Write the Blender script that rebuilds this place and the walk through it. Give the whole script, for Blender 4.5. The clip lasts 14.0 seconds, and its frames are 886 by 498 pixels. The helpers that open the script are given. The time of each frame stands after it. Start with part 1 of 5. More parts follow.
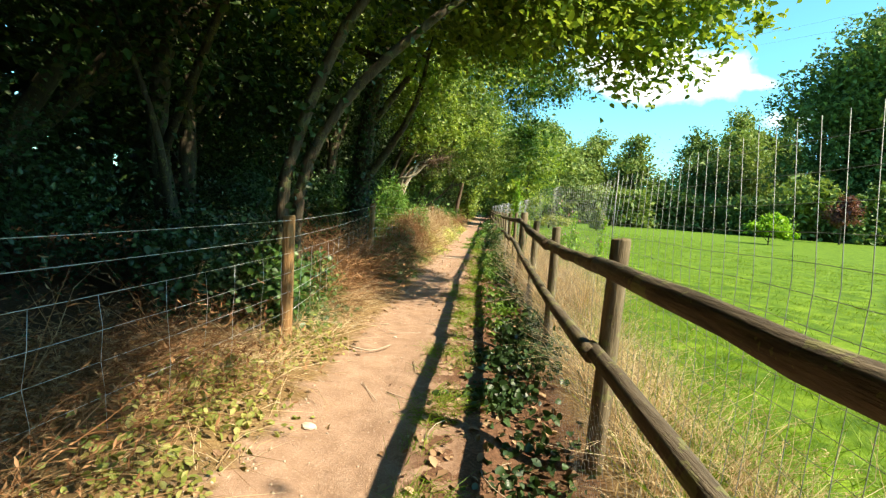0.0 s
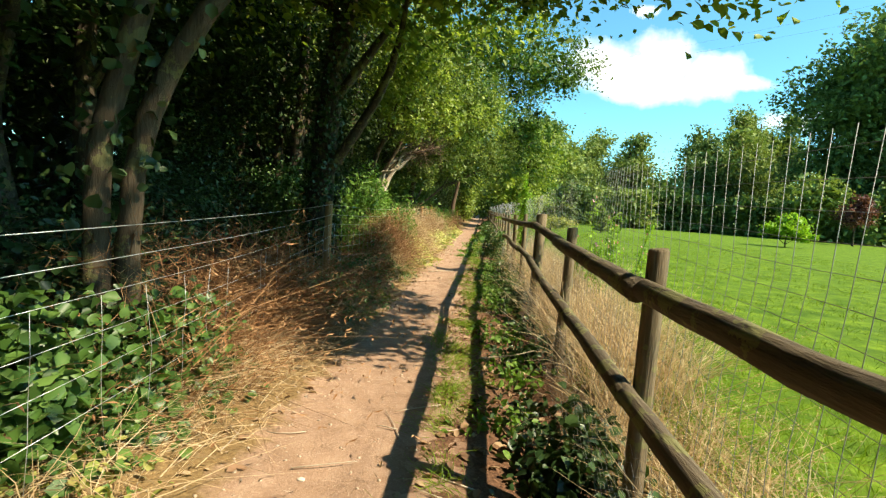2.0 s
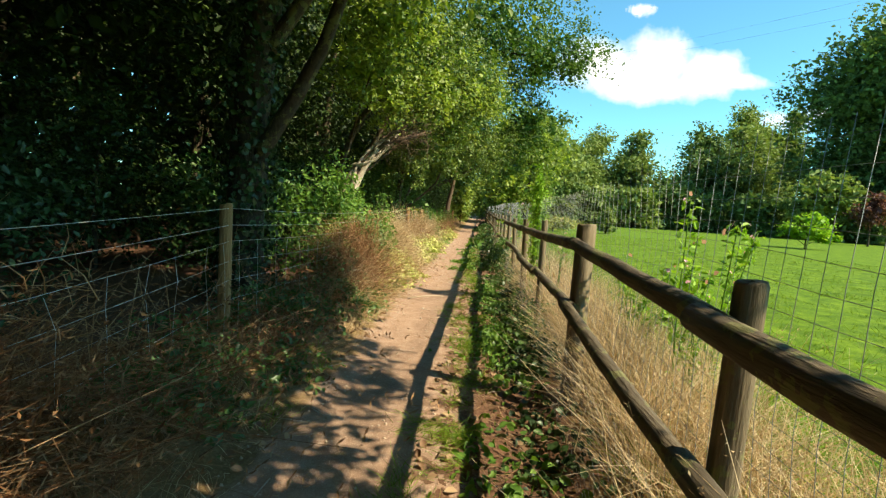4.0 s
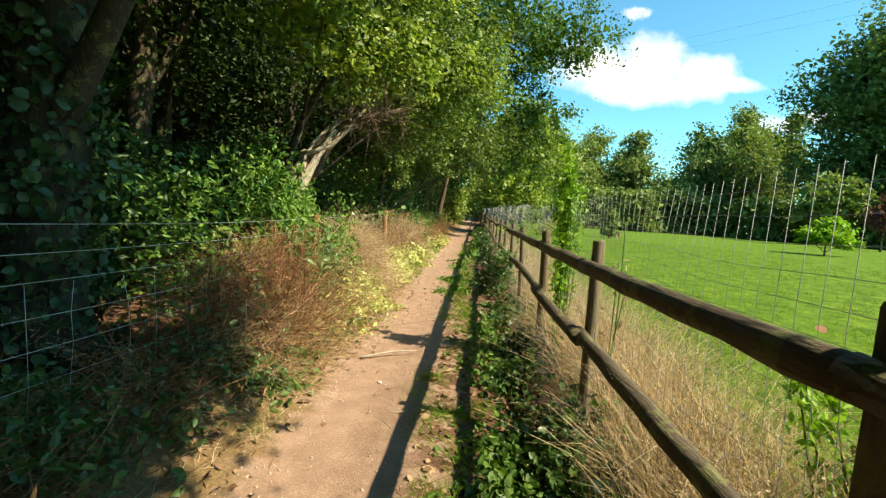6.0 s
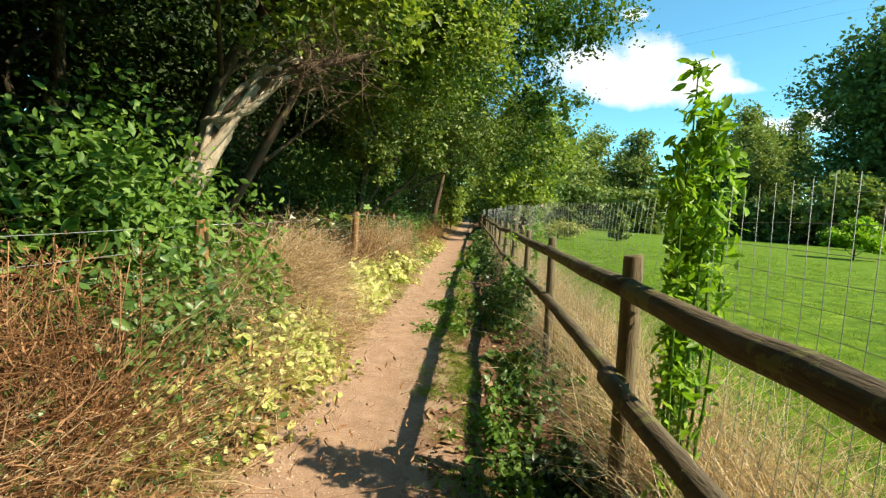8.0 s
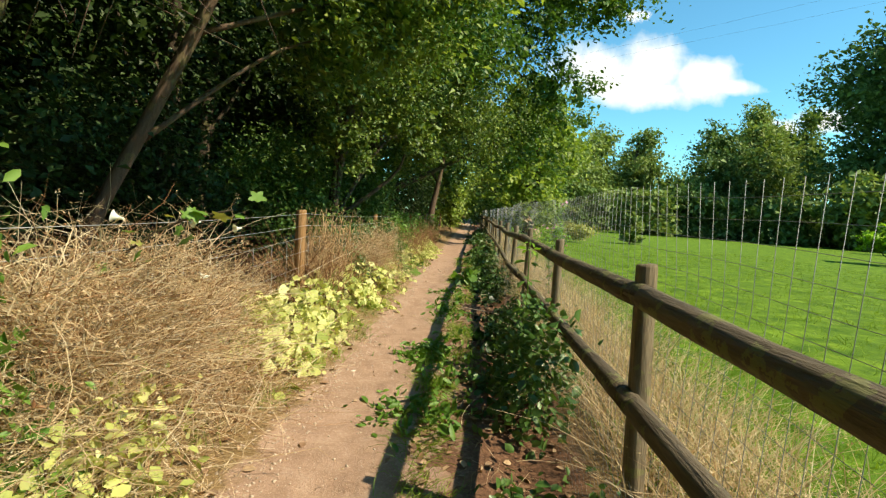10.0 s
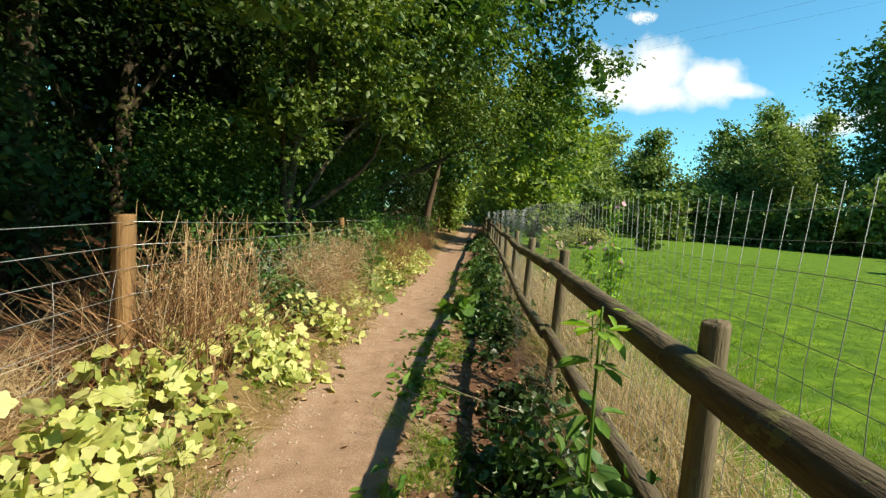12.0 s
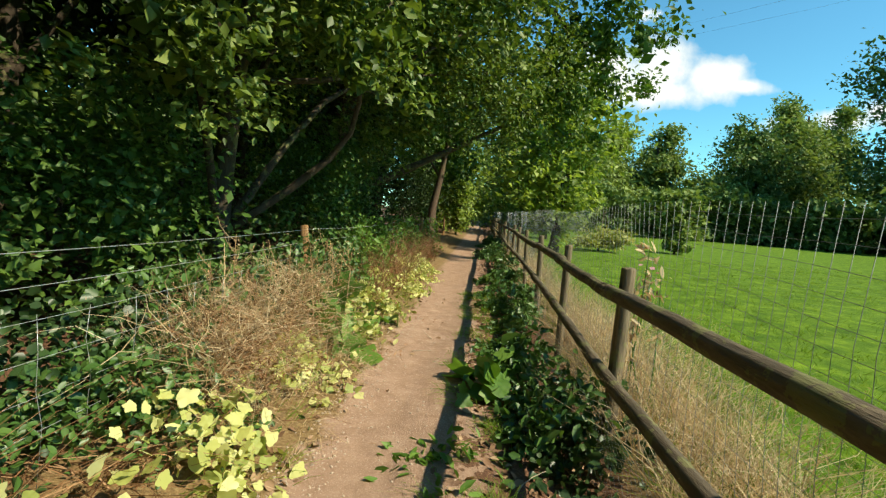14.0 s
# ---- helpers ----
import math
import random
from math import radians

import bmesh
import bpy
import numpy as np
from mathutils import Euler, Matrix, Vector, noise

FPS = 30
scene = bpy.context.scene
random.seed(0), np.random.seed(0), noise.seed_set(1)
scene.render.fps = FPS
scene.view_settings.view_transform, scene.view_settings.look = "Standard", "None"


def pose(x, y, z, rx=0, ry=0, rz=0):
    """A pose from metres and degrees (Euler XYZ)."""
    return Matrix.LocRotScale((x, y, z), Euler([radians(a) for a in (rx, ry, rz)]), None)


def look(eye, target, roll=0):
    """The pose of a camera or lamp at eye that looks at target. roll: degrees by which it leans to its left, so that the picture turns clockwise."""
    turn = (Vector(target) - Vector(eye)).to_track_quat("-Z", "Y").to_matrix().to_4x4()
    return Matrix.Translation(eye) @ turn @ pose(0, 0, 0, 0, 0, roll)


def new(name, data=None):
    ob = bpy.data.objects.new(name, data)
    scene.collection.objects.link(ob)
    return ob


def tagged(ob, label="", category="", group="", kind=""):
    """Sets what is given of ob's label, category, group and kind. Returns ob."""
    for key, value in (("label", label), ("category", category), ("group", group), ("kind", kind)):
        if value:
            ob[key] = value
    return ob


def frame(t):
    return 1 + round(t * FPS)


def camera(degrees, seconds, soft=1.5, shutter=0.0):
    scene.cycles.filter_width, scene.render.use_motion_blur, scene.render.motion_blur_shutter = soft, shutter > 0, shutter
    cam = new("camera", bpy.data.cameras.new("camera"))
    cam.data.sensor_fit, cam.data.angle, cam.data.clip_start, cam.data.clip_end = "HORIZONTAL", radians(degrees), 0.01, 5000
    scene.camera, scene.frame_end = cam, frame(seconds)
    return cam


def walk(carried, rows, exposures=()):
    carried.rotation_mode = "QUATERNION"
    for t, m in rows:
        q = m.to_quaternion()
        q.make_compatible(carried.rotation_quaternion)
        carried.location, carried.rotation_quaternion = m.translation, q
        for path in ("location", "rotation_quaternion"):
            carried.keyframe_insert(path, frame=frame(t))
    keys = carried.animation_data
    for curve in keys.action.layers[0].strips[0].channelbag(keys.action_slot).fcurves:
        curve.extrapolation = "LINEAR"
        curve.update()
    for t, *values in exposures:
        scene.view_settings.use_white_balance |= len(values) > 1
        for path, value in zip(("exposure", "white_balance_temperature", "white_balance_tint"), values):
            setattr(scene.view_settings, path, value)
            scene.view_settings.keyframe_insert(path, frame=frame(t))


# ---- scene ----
cam = camera(88.4, 14.0, soft=1.3)
PATH = [
    (0, (0.263, 0.665, 1.327), (0.242, 2.655, 1.137), 3.9),
    (0.5, (0.271, 1.237, 1.355), (0.254, 3.228, 1.168), 3.9),
    (1, (0.355, 1.869, 1.348), (0.339, 3.861, 1.164), 3.8),
    (1.5, (0.39, 2.455, 1.33), (0.374, 4.447, 1.146), 3.9),
    (2, (0.404, 3.072, 1.31), (0.395, 5.063, 1.125), 3.8),
    (2.5, (0.412, 3.616, 1.312), (0.407, 5.607, 1.128), 3.7),
    (5, (0.667, 6.773, 1.398), (0.677, 8.764, 1.211), 3.6),
    (5.5, (0.691, 7.336, 1.405), (0.708, 9.328, 1.222), 3.7),
    (6, (0.753, 7.987, 1.405), (0.777, 9.979, 1.226), 3.8),
    (6.5, (0.778, 8.597, 1.418), (0.802, 10.59, 1.242), 3.7),
    (7, (0.841, 9.246, 1.424), (0.87, 11.238, 1.249), 3.7),
    (7.5, (0.864, 9.819, 1.406), (0.893, 11.811, 1.232), 3.8),
    (8, (0.91, 10.402, 1.401), (0.942, 12.394, 1.228), 3.7),
    (10.5, (1.2, 13.359, 1.367), (1.223, 15.352, 1.201), 3.9),
    (11, (1.273, 14.014, 1.386), (1.293, 16.007, 1.222), 4.0),
    (11.5, (1.342, 14.601, 1.413), (1.355, 16.594, 1.248), 4.2),
    (12, (1.405, 15.27, 1.43), (1.418, 17.263, 1.263), 4.4),
    (12.5, (1.358, 15.908, 1.41), (1.367, 17.901, 1.243), 4.3),
    (13, (1.366, 16.581, 1.398), (1.368, 18.574, 1.229), 4.3),
    (13.5, (1.36, 17.172, 1.412), (1.355, 19.165, 1.245), 4.1),
    (14, (1.331, 17.814, 1.468), (1.324, 19.807, 1.297), 4.1),
]
walk(cam, [(t, look(eye, target, roll)) for t, eye, target, roll in PATH], [(0.0, 1.45, 7000, 5.0), (2.5, 1.17, 7150, 4.0), (5.0, 1.1, 7050, 3.0), (8.0, 1.0, 7050, 4.0), (11.0, 0.78, 6850, 3.0), (14.0, 0.66, 6750, 1.0)])

# ---- daylight: late-summer sun from the field, behind the walker's right shoulder ----
SUN_WAY = Vector((0.885, -0.375, 1.0)).normalized()
SUN_ELEV = math.asin(SUN_WAY.z)
SUN_AZIM = math.atan2(SUN_WAY.x, SUN_WAY.y)
world = bpy.data.worlds.new("sky")
scene.world = world
world.use_nodes = True
wn = world.node_tree
wn.nodes.clear()
sky = wn.nodes.new("ShaderNodeTexSky")
sky.sky_type = "NISHITA"
sky.sun_disc = False
sky.sun_elevation, sky.sun_rotation = SUN_ELEV, SUN_AZIM
sky.ozone_density, sky.dust_density, sky.air_density = 0.0, 0.0, 1.0
bg = wn.nodes.new("ShaderNodeBackground")
bg.inputs["Strength"].default_value = 0.112
wo = wn.nodes.new("ShaderNodeOutputWorld")
tone = wn.nodes.new("ShaderNodeMix")
tone.data_type, tone.blend_type = "RGBA", "MULTIPLY"
tone.inputs[0].default_value = 1.0
tone.inputs[7].default_value = (0.5, 1.0, 1.12, 1)
wn.links.new(sky.outputs[0], tone.inputs[6])
wn.links.new(tone.outputs[2], bg.inputs[0])
wn.links.new(bg.outputs[0], wo.inputs[0])
sun = new("sun", bpy.data.lights.new("sun", "SUN"))
sun.data.energy, sun.data.angle, sun.data.color = 5.0, radians(0.55), (1.0, 0.88, 0.7)
sun.matrix_world = look(SUN_WAY * 100, (0, 0, 0))

# ---- the line of the place: the wooden fence runs straight, offsets u are measured from it ----
def fence_x(y):
    return 1.106 + 0.0761 * (y - 2.95)


# ---- materials ----
def mat_base(name):
    m = bpy.data.materials.new(name)
    m.use_nodes = True
    nt = m.node_tree
    nt.nodes.clear()
    out = nt.nodes.new("ShaderNodeOutputMaterial")
    return m, nt, out


def nd(nt, kind, **kw):
    n = nt.nodes.new(kind)
    for k, v in kw.items():
        n.inputs[k.replace("_", " ")].default_value = v
    return n


def ramp(nt, fac, stops):
    r = nt.nodes.new("ShaderNodeValToRGB")
    el = r.color_ramp.elements
    while len(el) < len(stops):
        el.new(0.5)
    for e, (p, c) in zip(el, stops):
        e.position = p
        e.color = (*c, 1)
    nt.links.new(fac, r.inputs[0])
    return r.outputs[0]


def mixc(nt, fac, a, b, mode="MIX"):
    m = nt.nodes.new("ShaderNodeMix")
    m.data_type, m.blend_type = "RGBA", mode
    for sock, val in ((m.inputs[0], fac), (m.inputs[6], a), (m.inputs[7], b)):
        if isinstance(val, (int, float)):
            sock.default_value = val
        elif isinstance(val, tuple):
            sock.default_value = (*val, 1)
        else:
            nt.links.new(val, sock)
    return m.outputs[2]


def math2(nt, op, a, b=0.0, clamp=False):
    m = nt.nodes.new("ShaderNodeMath")
    m.operation, m.use_clamp = op, clamp
    for sock, val in ((m.inputs[0], a), (m.inputs[1], b)):
        if isinstance(val, (int, float)):
            sock.default_value = val
        else:
            nt.links.new(val, sock)
    return m.outputs[0]


def noise_of(nt, scale, detail=4.0, rough=0.55, vec=None, stretch=None):
    n = nd(nt, "ShaderNodeTexNoise", Scale=scale, Detail=detail, Roughness=rough)
    if vec is None:
        vec = nt.nodes.new("ShaderNodeTexCoord").outputs["Object"]
    if stretch:
        mp = nt.nodes.new("ShaderNodeMapping")
        mp.inputs["Scale"].default_value = stretch
        nt.links.new(vec, mp.inputs[0])
        vec = mp.outputs[0]
    nt.links.new(vec, n.inputs["Vector"])
    return n.outputs[0]


def leaf_mat(name, dark, mid, light, rough=0.5, through_part=0.3, gloss=0.35, noise_scale=0.8, glow=(1.25, 1.3, 0.6)):
    """Leaves: every leaf its own tone, patches of tone over the plant, light passing through."""
    m, nt, out = mat_base(name)
    geo = nt.nodes.new("ShaderNodeNewGeometry")
    big = noise_of(nt, noise_scale, 2.0)
    fac = math2(nt, "ADD", math2(nt, "MULTIPLY", geo.outputs["Random Per Island"], 0.65), math2(nt, "MULTIPLY", big, 0.45), True)
    col = ramp(nt, fac, [(0.08, dark), (0.5, mid), (0.95, light)])
    p = nd(nt, "ShaderNodeBsdfPrincipled", Roughness=rough)
    p.inputs["Specular IOR Level"].default_value = gloss
    nt.links.new(col, p.inputs["Base Color"])
    tr = nt.nodes.new("ShaderNodeBsdfTranslucent")
    nt.links.new(mixc(nt, 1.0, col, glow, "MULTIPLY"), tr.inputs[0])
    mx = nt.nodes.new("ShaderNodeMixShader")
    mx.inputs[0].default_value = through_part
    nt.links.new(p.outputs[0], mx.inputs[1])
    nt.links.new(tr.outputs[0], mx.inputs[2])
    nt.links.new(mx.outputs[0], out.inputs[0])
    return m


def wood_mat(name, dark, light, mossy=0.0, grain=(14, 14, 1.2), rough=0.85):
    m, nt, out = mat_base(name)
    tc = nt.nodes.new("ShaderNodeTexCoord").outputs["Object"]
    g = noise_of(nt, 3.0, 6.0, 0.65, tc, grain)
    blot = noise_of(nt, 2.2, 4.0, 0.6, tc)
    oi = nt.nodes.new("ShaderNodeObjectInfo")
    col = ramp(nt, g, [(0.25, dark), (0.7, light)])
    col = mixc(nt, math2(nt, "MULTIPLY", blot, 0.55), col, tuple(c * 0.45 for c in dark))
    col = mixc(nt, math2(nt, "MULTIPLY", oi.outputs["Random"], 0.3), col, tuple(c * 0.8 for c in light))
    if mossy:
        mo = noise_of(nt, 6.0, 5.0, 0.7, tc)
        lichen = math2(nt, "MULTIPLY", math2(nt, "GREATER_THAN", mo, 0.56), mossy)
        col = mixc(nt, lichen, col, (0.2, 0.21, 0.07))
    p = nd(nt, "ShaderNodeBsdfPrincipled", Roughness=rough)
    p.inputs["Specular IOR Level"].default_value = 0.25
    nt.links.new(col, p.inputs["Base Color"])
    b = nd(nt, "ShaderNodeBump", Strength=0.9, Distance=0.02)
    nt.links.new(g, b.inputs["Height"])
    nt.links.new(b.outputs[0], p.inputs["Normal"])
    nt.links.new(p.outputs[0], out.inputs[0])
    return m


def plain_mat(name, colour, rough=0.5, metal=0.0, vary=0.25):
    m, nt, out = mat_base(name)
    n = noise_of(nt, 9.0, 4.0)
    col = mixc(nt, n, tuple(c * (1 - vary) for c in colour), tuple(min(1, c * (1 + vary)) for c in colour))
    p = nd(nt, "ShaderNodeBsdfPrincipled", Roughness=rough, Metallic=metal)
    nt.links.new(col, p.inputs["Base Color"])
    nt.links.new(p.outputs[0], out.inputs[0])
    return m


def ground_mat():
    """Trodden earth, verge litter, ditch soil and meadow, by the distance u from the fence, with ragged edges."""
    m, nt, out = mat_base("ground_cover")
    tc = nt.nodes.new("ShaderNodeTexCoord").outputs["Object"]
    at = nt.nodes.new("ShaderNodeAttribute")
    at.attribute_name = "u"
    u = at.outputs["Fac"]
    fine = noise_of(nt, 55.0, 6.0, 0.7, tc)
    grit = noise_of(nt, 190.0, 3.0, 0.7, tc)
    mid = noise_of(nt, 6.0, 5.0, 0.6, tc)
    broad = noise_of(nt, 0.7, 4.0, 0.6, tc)
    ragged = math2(nt, "MULTIPLY", math2(nt, "SUBTRACT", mid, 0.5), 0.55)
    ur = math2(nt, "ADD", u, ragged)
    earth = ramp(nt, mid, [(0.25, (0.25, 0.155, 0.105)), (0.55, (0.36, 0.235, 0.165)), (0.8, (0.45, 0.315, 0.23))])
    earth = mixc(nt, math2(nt, "MULTIPLY", ramp(nt, fine, [(0.35, (1.0,) * 3), (0.65, (0.0,) * 3)]), 0.5), earth, (0.2, 0.125, 0.08))
    earth = mixc(nt, math2(nt, "GREATER_THAN", grit, 0.63), earth, (0.52, 0.41, 0.31))
    litter = ramp(nt, fine, [(0.2, (0.045, 0.025, 0.016)), (0.5, (0.13, 0.068, 0.04)), (0.75, (0.27, 0.15, 0.09))])
    verge = ramp(nt, fine, [(0.2, (0.07, 0.045, 0.022)), (0.5, (0.2, 0.13, 0.06)), (0.8, (0.36, 0.27, 0.13))])
    mead = ramp(nt, broad, [(0.25, (0.075, 0.135, 0.006)), (0.5, (0.11, 0.18, 0.009)), (0.8, (0.15, 0.225, 0.014))])
    mead = mixc(nt, math2(nt, "MULTIPLY", ramp(nt, mid, [(0.25, (0.9,) * 3), (0.7, (0.0,) * 3)]), 0.45), mead, (0.055, 0.11, 0.006))
    mead = mixc(nt, math2(nt, "MULTIPLY", fine, 0.7), mead, (0.075, 0.17, 0.01))
    clover = noise_of(nt, 7.0, 6.0, 0.75, tc)
    mead = mixc(nt, math2(nt, "MULTIPLY", ramp(nt, clover, [(0.4, (0.0,) * 3), (0.7, (1.0,) * 3)]), 0.5), mead, (0.2, 0.285, 0.02))
    tufts = noise_of(nt, 2.3, 7.0, 0.72, tc)
    mead = mixc(nt, math2(nt, "MULTIPLY", ramp(nt, tufts, [(0.38, (1.0,) * 3), (0.56, (0.0,) * 3)]), 0.85), mead, (0.035, 0.085, 0.005))
    mead = mixc(nt, math2(nt, "MULTIPLY", ramp(nt, tufts, [(0.55, (0.0,) * 3), (0.72, (1.0,) * 3)]), 0.6), mead, (0.26, 0.38, 0.03))
    strip = mixc(nt, math2(nt, "GREATER_THAN", mid, 0.5), litter, earth)

    def edge(at_u, width):
        return math2(nt, "MULTIPLY", math2(nt, "SUBTRACT", ur, at_u - width / 2), 1 / width, True)

    col = mixc(nt, edge(-1.82, 0.12), verge, earth)
    col = mixc(nt, edge(-1.0, 0.2), col, strip)
    col = mixc(nt, edge(-0.7, 0.2), col, litter)
    col = mixc(nt, edge(0.0, 0.2), col, verge)
    col = mixc(nt, edge(0.75, 0.35), col, mead)
    col = mixc(nt, math2(nt, "LESS_THAN", u, -3.2), col, litter)
    p = nd(nt, "ShaderNodeBsdfPrincipled", Roughness=0.95)
    p.inputs["Specular IOR Level"].default_value = 0.15
    nt.links.new(col, p.inputs["Base Color"])
    b = nd(nt, "ShaderNodeBump", Strength=0.55, Distance=0.02)
    nt.links.new(math2(nt, "ADD", fine, math2(nt, "MULTIPLY", grit, 0.4)), b.inputs["Height"])
    nt.links.new(b.outputs[0], p.inputs["Normal"])
    nt.links.new(p.outputs[0], out.inputs[0])
    return m


M_GROUND = ground_mat()
M_POST = wood_mat("weathered_round_wood", (0.06, 0.043, 0.026), (0.31, 0.24, 0.15), 0.45)
M_RAIL = wood_mat("weathered_rail_wood", (0.035, 0.026, 0.017), (0.195, 0.152, 0.1), 0.5, (14, 1.2, 14))
M_STAKE = wood_mat("orange_softwood", (0.2, 0.1, 0.04), (0.46, 0.27, 0.12))
M_BARK = wood_mat("bark", (0.025, 0.018, 0.012), (0.095, 0.07, 0.046), 0.4, (9, 9, 2))
M_STEM = wood_mat("pale_bark", (0.032, 0.024, 0.016), (0.125, 0.095, 0.06), 0.35, (9, 9, 2))
M_STAKEBARK = wood_mat("brown_bark", (0.06, 0.038, 0.025), (0.17, 0.11, 0.075), 0.2, (9, 9, 2))
M_PALE = wood_mat("bleached_wood", (0.3, 0.23, 0.16), (0.62, 0.52, 0.4), 0.0, (8, 8, 3))
M_WIRE = plain_mat("galvanised_wire", (0.55, 0.56, 0.56), 0.45, 0.7)
M_MESH = plain_mat("dull_galvanised_mesh", (0.2, 0.21, 0.21), 0.6, 0.5)
# leaf green darkened to stand in for the shade inside the wood
M_SHADE = leaf_mat("shaded_leaf", (0.01, 0.022, 0.007), (0.025, 0.05, 0.012), (0.065, 0.105, 0.025), 0.5, 0.2, 0.2)
M_OAK = leaf_mat("oak_leaf", (0.028, 0.06, 0.012), (0.065, 0.13, 0.022), (0.14, 0.23, 0.04))
M_OLIVE = leaf_mat("olive_tree_leaf", (0.025, 0.05, 0.01), (0.085, 0.135, 0.023), (0.22, 0.28, 0.055), 0.5, 0.3)
M_HAZEL = leaf_mat("light_tree_leaf", (0.045, 0.08, 0.014), (0.17, 0.24, 0.042), (0.35, 0.42, 0.09), 0.5, 0.42)
# dark ivy green, lowered further to carry the shade behind the wire
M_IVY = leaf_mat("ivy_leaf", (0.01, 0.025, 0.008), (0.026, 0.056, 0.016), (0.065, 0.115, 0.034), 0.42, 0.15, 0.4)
M_BRAM = leaf_mat("bramble_leaf", (0.025, 0.06, 0.014), (0.06, 0.13, 0.025), (0.13, 0.22, 0.05), 0.42, 0.25, 0.5)
M_WEED = leaf_mat("fresh_weed_leaf", (0.05, 0.11, 0.015), (0.1, 0.2, 0.03), (0.2, 0.32, 0.06), 0.5, 0.35)
M_YELLOW = leaf_mat("yellowing_leaf", (0.16, 0.24, 0.05), (0.46, 0.47, 0.14), (0.68, 0.66, 0.32), 0.55, 0.3)
M_HERB = leaf_mat("pale_herb_leaf", (0.12, 0.15, 0.03), (0.24, 0.27, 0.06), (0.42, 0.38, 0.14), 0.6, 0.3)
M_STRAW = leaf_mat("straw", (0.2, 0.125, 0.06), (0.54, 0.4, 0.23), (0.78, 0.66, 0.46), 0.7, 0.42, 0.2, 1.5, (1.1, 1.02, 0.85))
M_PALESTRAW = leaf_mat("bleached_straw", (0.4, 0.3, 0.18), (0.66, 0.54, 0.36), (0.82, 0.72, 0.54), 0.7, 0.3, 0.2, 1.5, (1.1, 1.02, 0.85))
M_RUST = leaf_mat("dead_bracken", (0.09, 0.042, 0.02), (0.26, 0.13, 0.06), (0.5, 0.31, 0.17), 0.75, 0.2, 0.15, 1.5, (1.1, 1.0, 0.85))
M_DOCK = leaf_mat("dead_dock_stalk", (0.14, 0.075, 0.035), (0.38, 0.24, 0.12), (0.62, 0.45, 0.26), 0.75, 0.12, 0.15, 1.5, (1.1, 1.0, 0.85))
M_GRASS = leaf_mat("grass_blade", (0.07, 0.13, 0.008), (0.14, 0.23, 0.015), (0.27, 0.36, 0.04), 0.55, 0.35)
M_LITTER = leaf_mat("fallen_leaf", (0.09, 0.05, 0.03), (0.24, 0.14, 0.08), (0.46, 0.33, 0.2), 0.7, 0.1, 0.2, 3.0)
M_FARLEAF = leaf_mat("far_leaf", (0.08, 0.125, 0.035), (0.165, 0.23, 0.065), (0.27, 0.33, 0.1), 0.6, 0.25, 0.2, 0.12)
M_FARDARK = leaf_mat("far_dark_leaf", (0.045, 0.085, 0.027), (0.1, 0.165, 0.048), (0.18, 0.25, 0.075), 0.6, 0.2, 0.2, 0.12)
M_PURPLE = leaf_mat("purple_leaf", (0.05, 0.018, 0.02), (0.11, 0.04, 0.042), (0.2, 0.09, 0.08))
M_LIME = leaf_mat("lime_leaf", (0.1, 0.2, 0.02), (0.2, 0.36, 0.03), (0.34, 0.5, 0.07), 0.5, 0.4)
M_PINK = leaf_mat("pink_petal", (0.42, 0.16, 0.26), (0.6, 0.28, 0.4), (0.75, 0.45, 0.52), 0.5, 0.3)
M_WHITE = leaf_mat("white_petal", (0.6, 0.6, 0.55), (0.75, 0.75, 0.7), (0.85, 0.85, 0.8), 0.5, 0.3)
M_PALESTONE = plain_mat("pale_stone", (0.55, 0.48, 0.4), 0.9, 0.0, 0.3)
M_STONE = plain_mat("pebble", (0.4, 0.31, 0.23), 0.9, 0.0, 0.45)


# ---- mesh helpers ----
def mesh_of(name, verts, faces, material, smooth=False):
    """A mesh from arrays; all faces have the same number of corners."""
    verts = np.asarray(verts, np.float32).reshape(-1, 3)
    faces = np.asarray(faces, np.int32)
    me = bpy.data.meshes.new(name)
    k = faces.shape[1]
    me.vertices.add(len(verts))
    me.vertices.foreach_set("co", verts.ravel())
    me.loops.add(faces.size)
    me.loops.foreach_set("vertex_index", faces.ravel())
    me.polygons.add(len(faces))
    me.polygons.foreach_set("loop_start", np.arange(0, faces.size, k, dtype=np.int32))
    if smooth:
        me.polygons.foreach_set("use_smooth", np.ones(len(faces), bool))
    me.update(calc_edges=True)
    me.materials.append(material)
    return me


def join(pieces):
    vs, fs, n = [], [], 0
    for v, f in pieces:
        vs.append(v)
        fs.append(np.asarray(f) + n)
        n += len(v)
    return np.concatenate(vs), np.concatenate(fs)


def part(name, data, material, parent=None, label="", smooth=False):
    ob = new(name, mesh_of(name, data[0], data[1], material, smooth))
    if parent is not None:
        ob.parent = parent
    if label:
        ob["label"] = label
    return ob


def unit(v):
    return v / np.maximum(np.linalg.norm(v, axis=-1, keepdims=True), 1e-9)


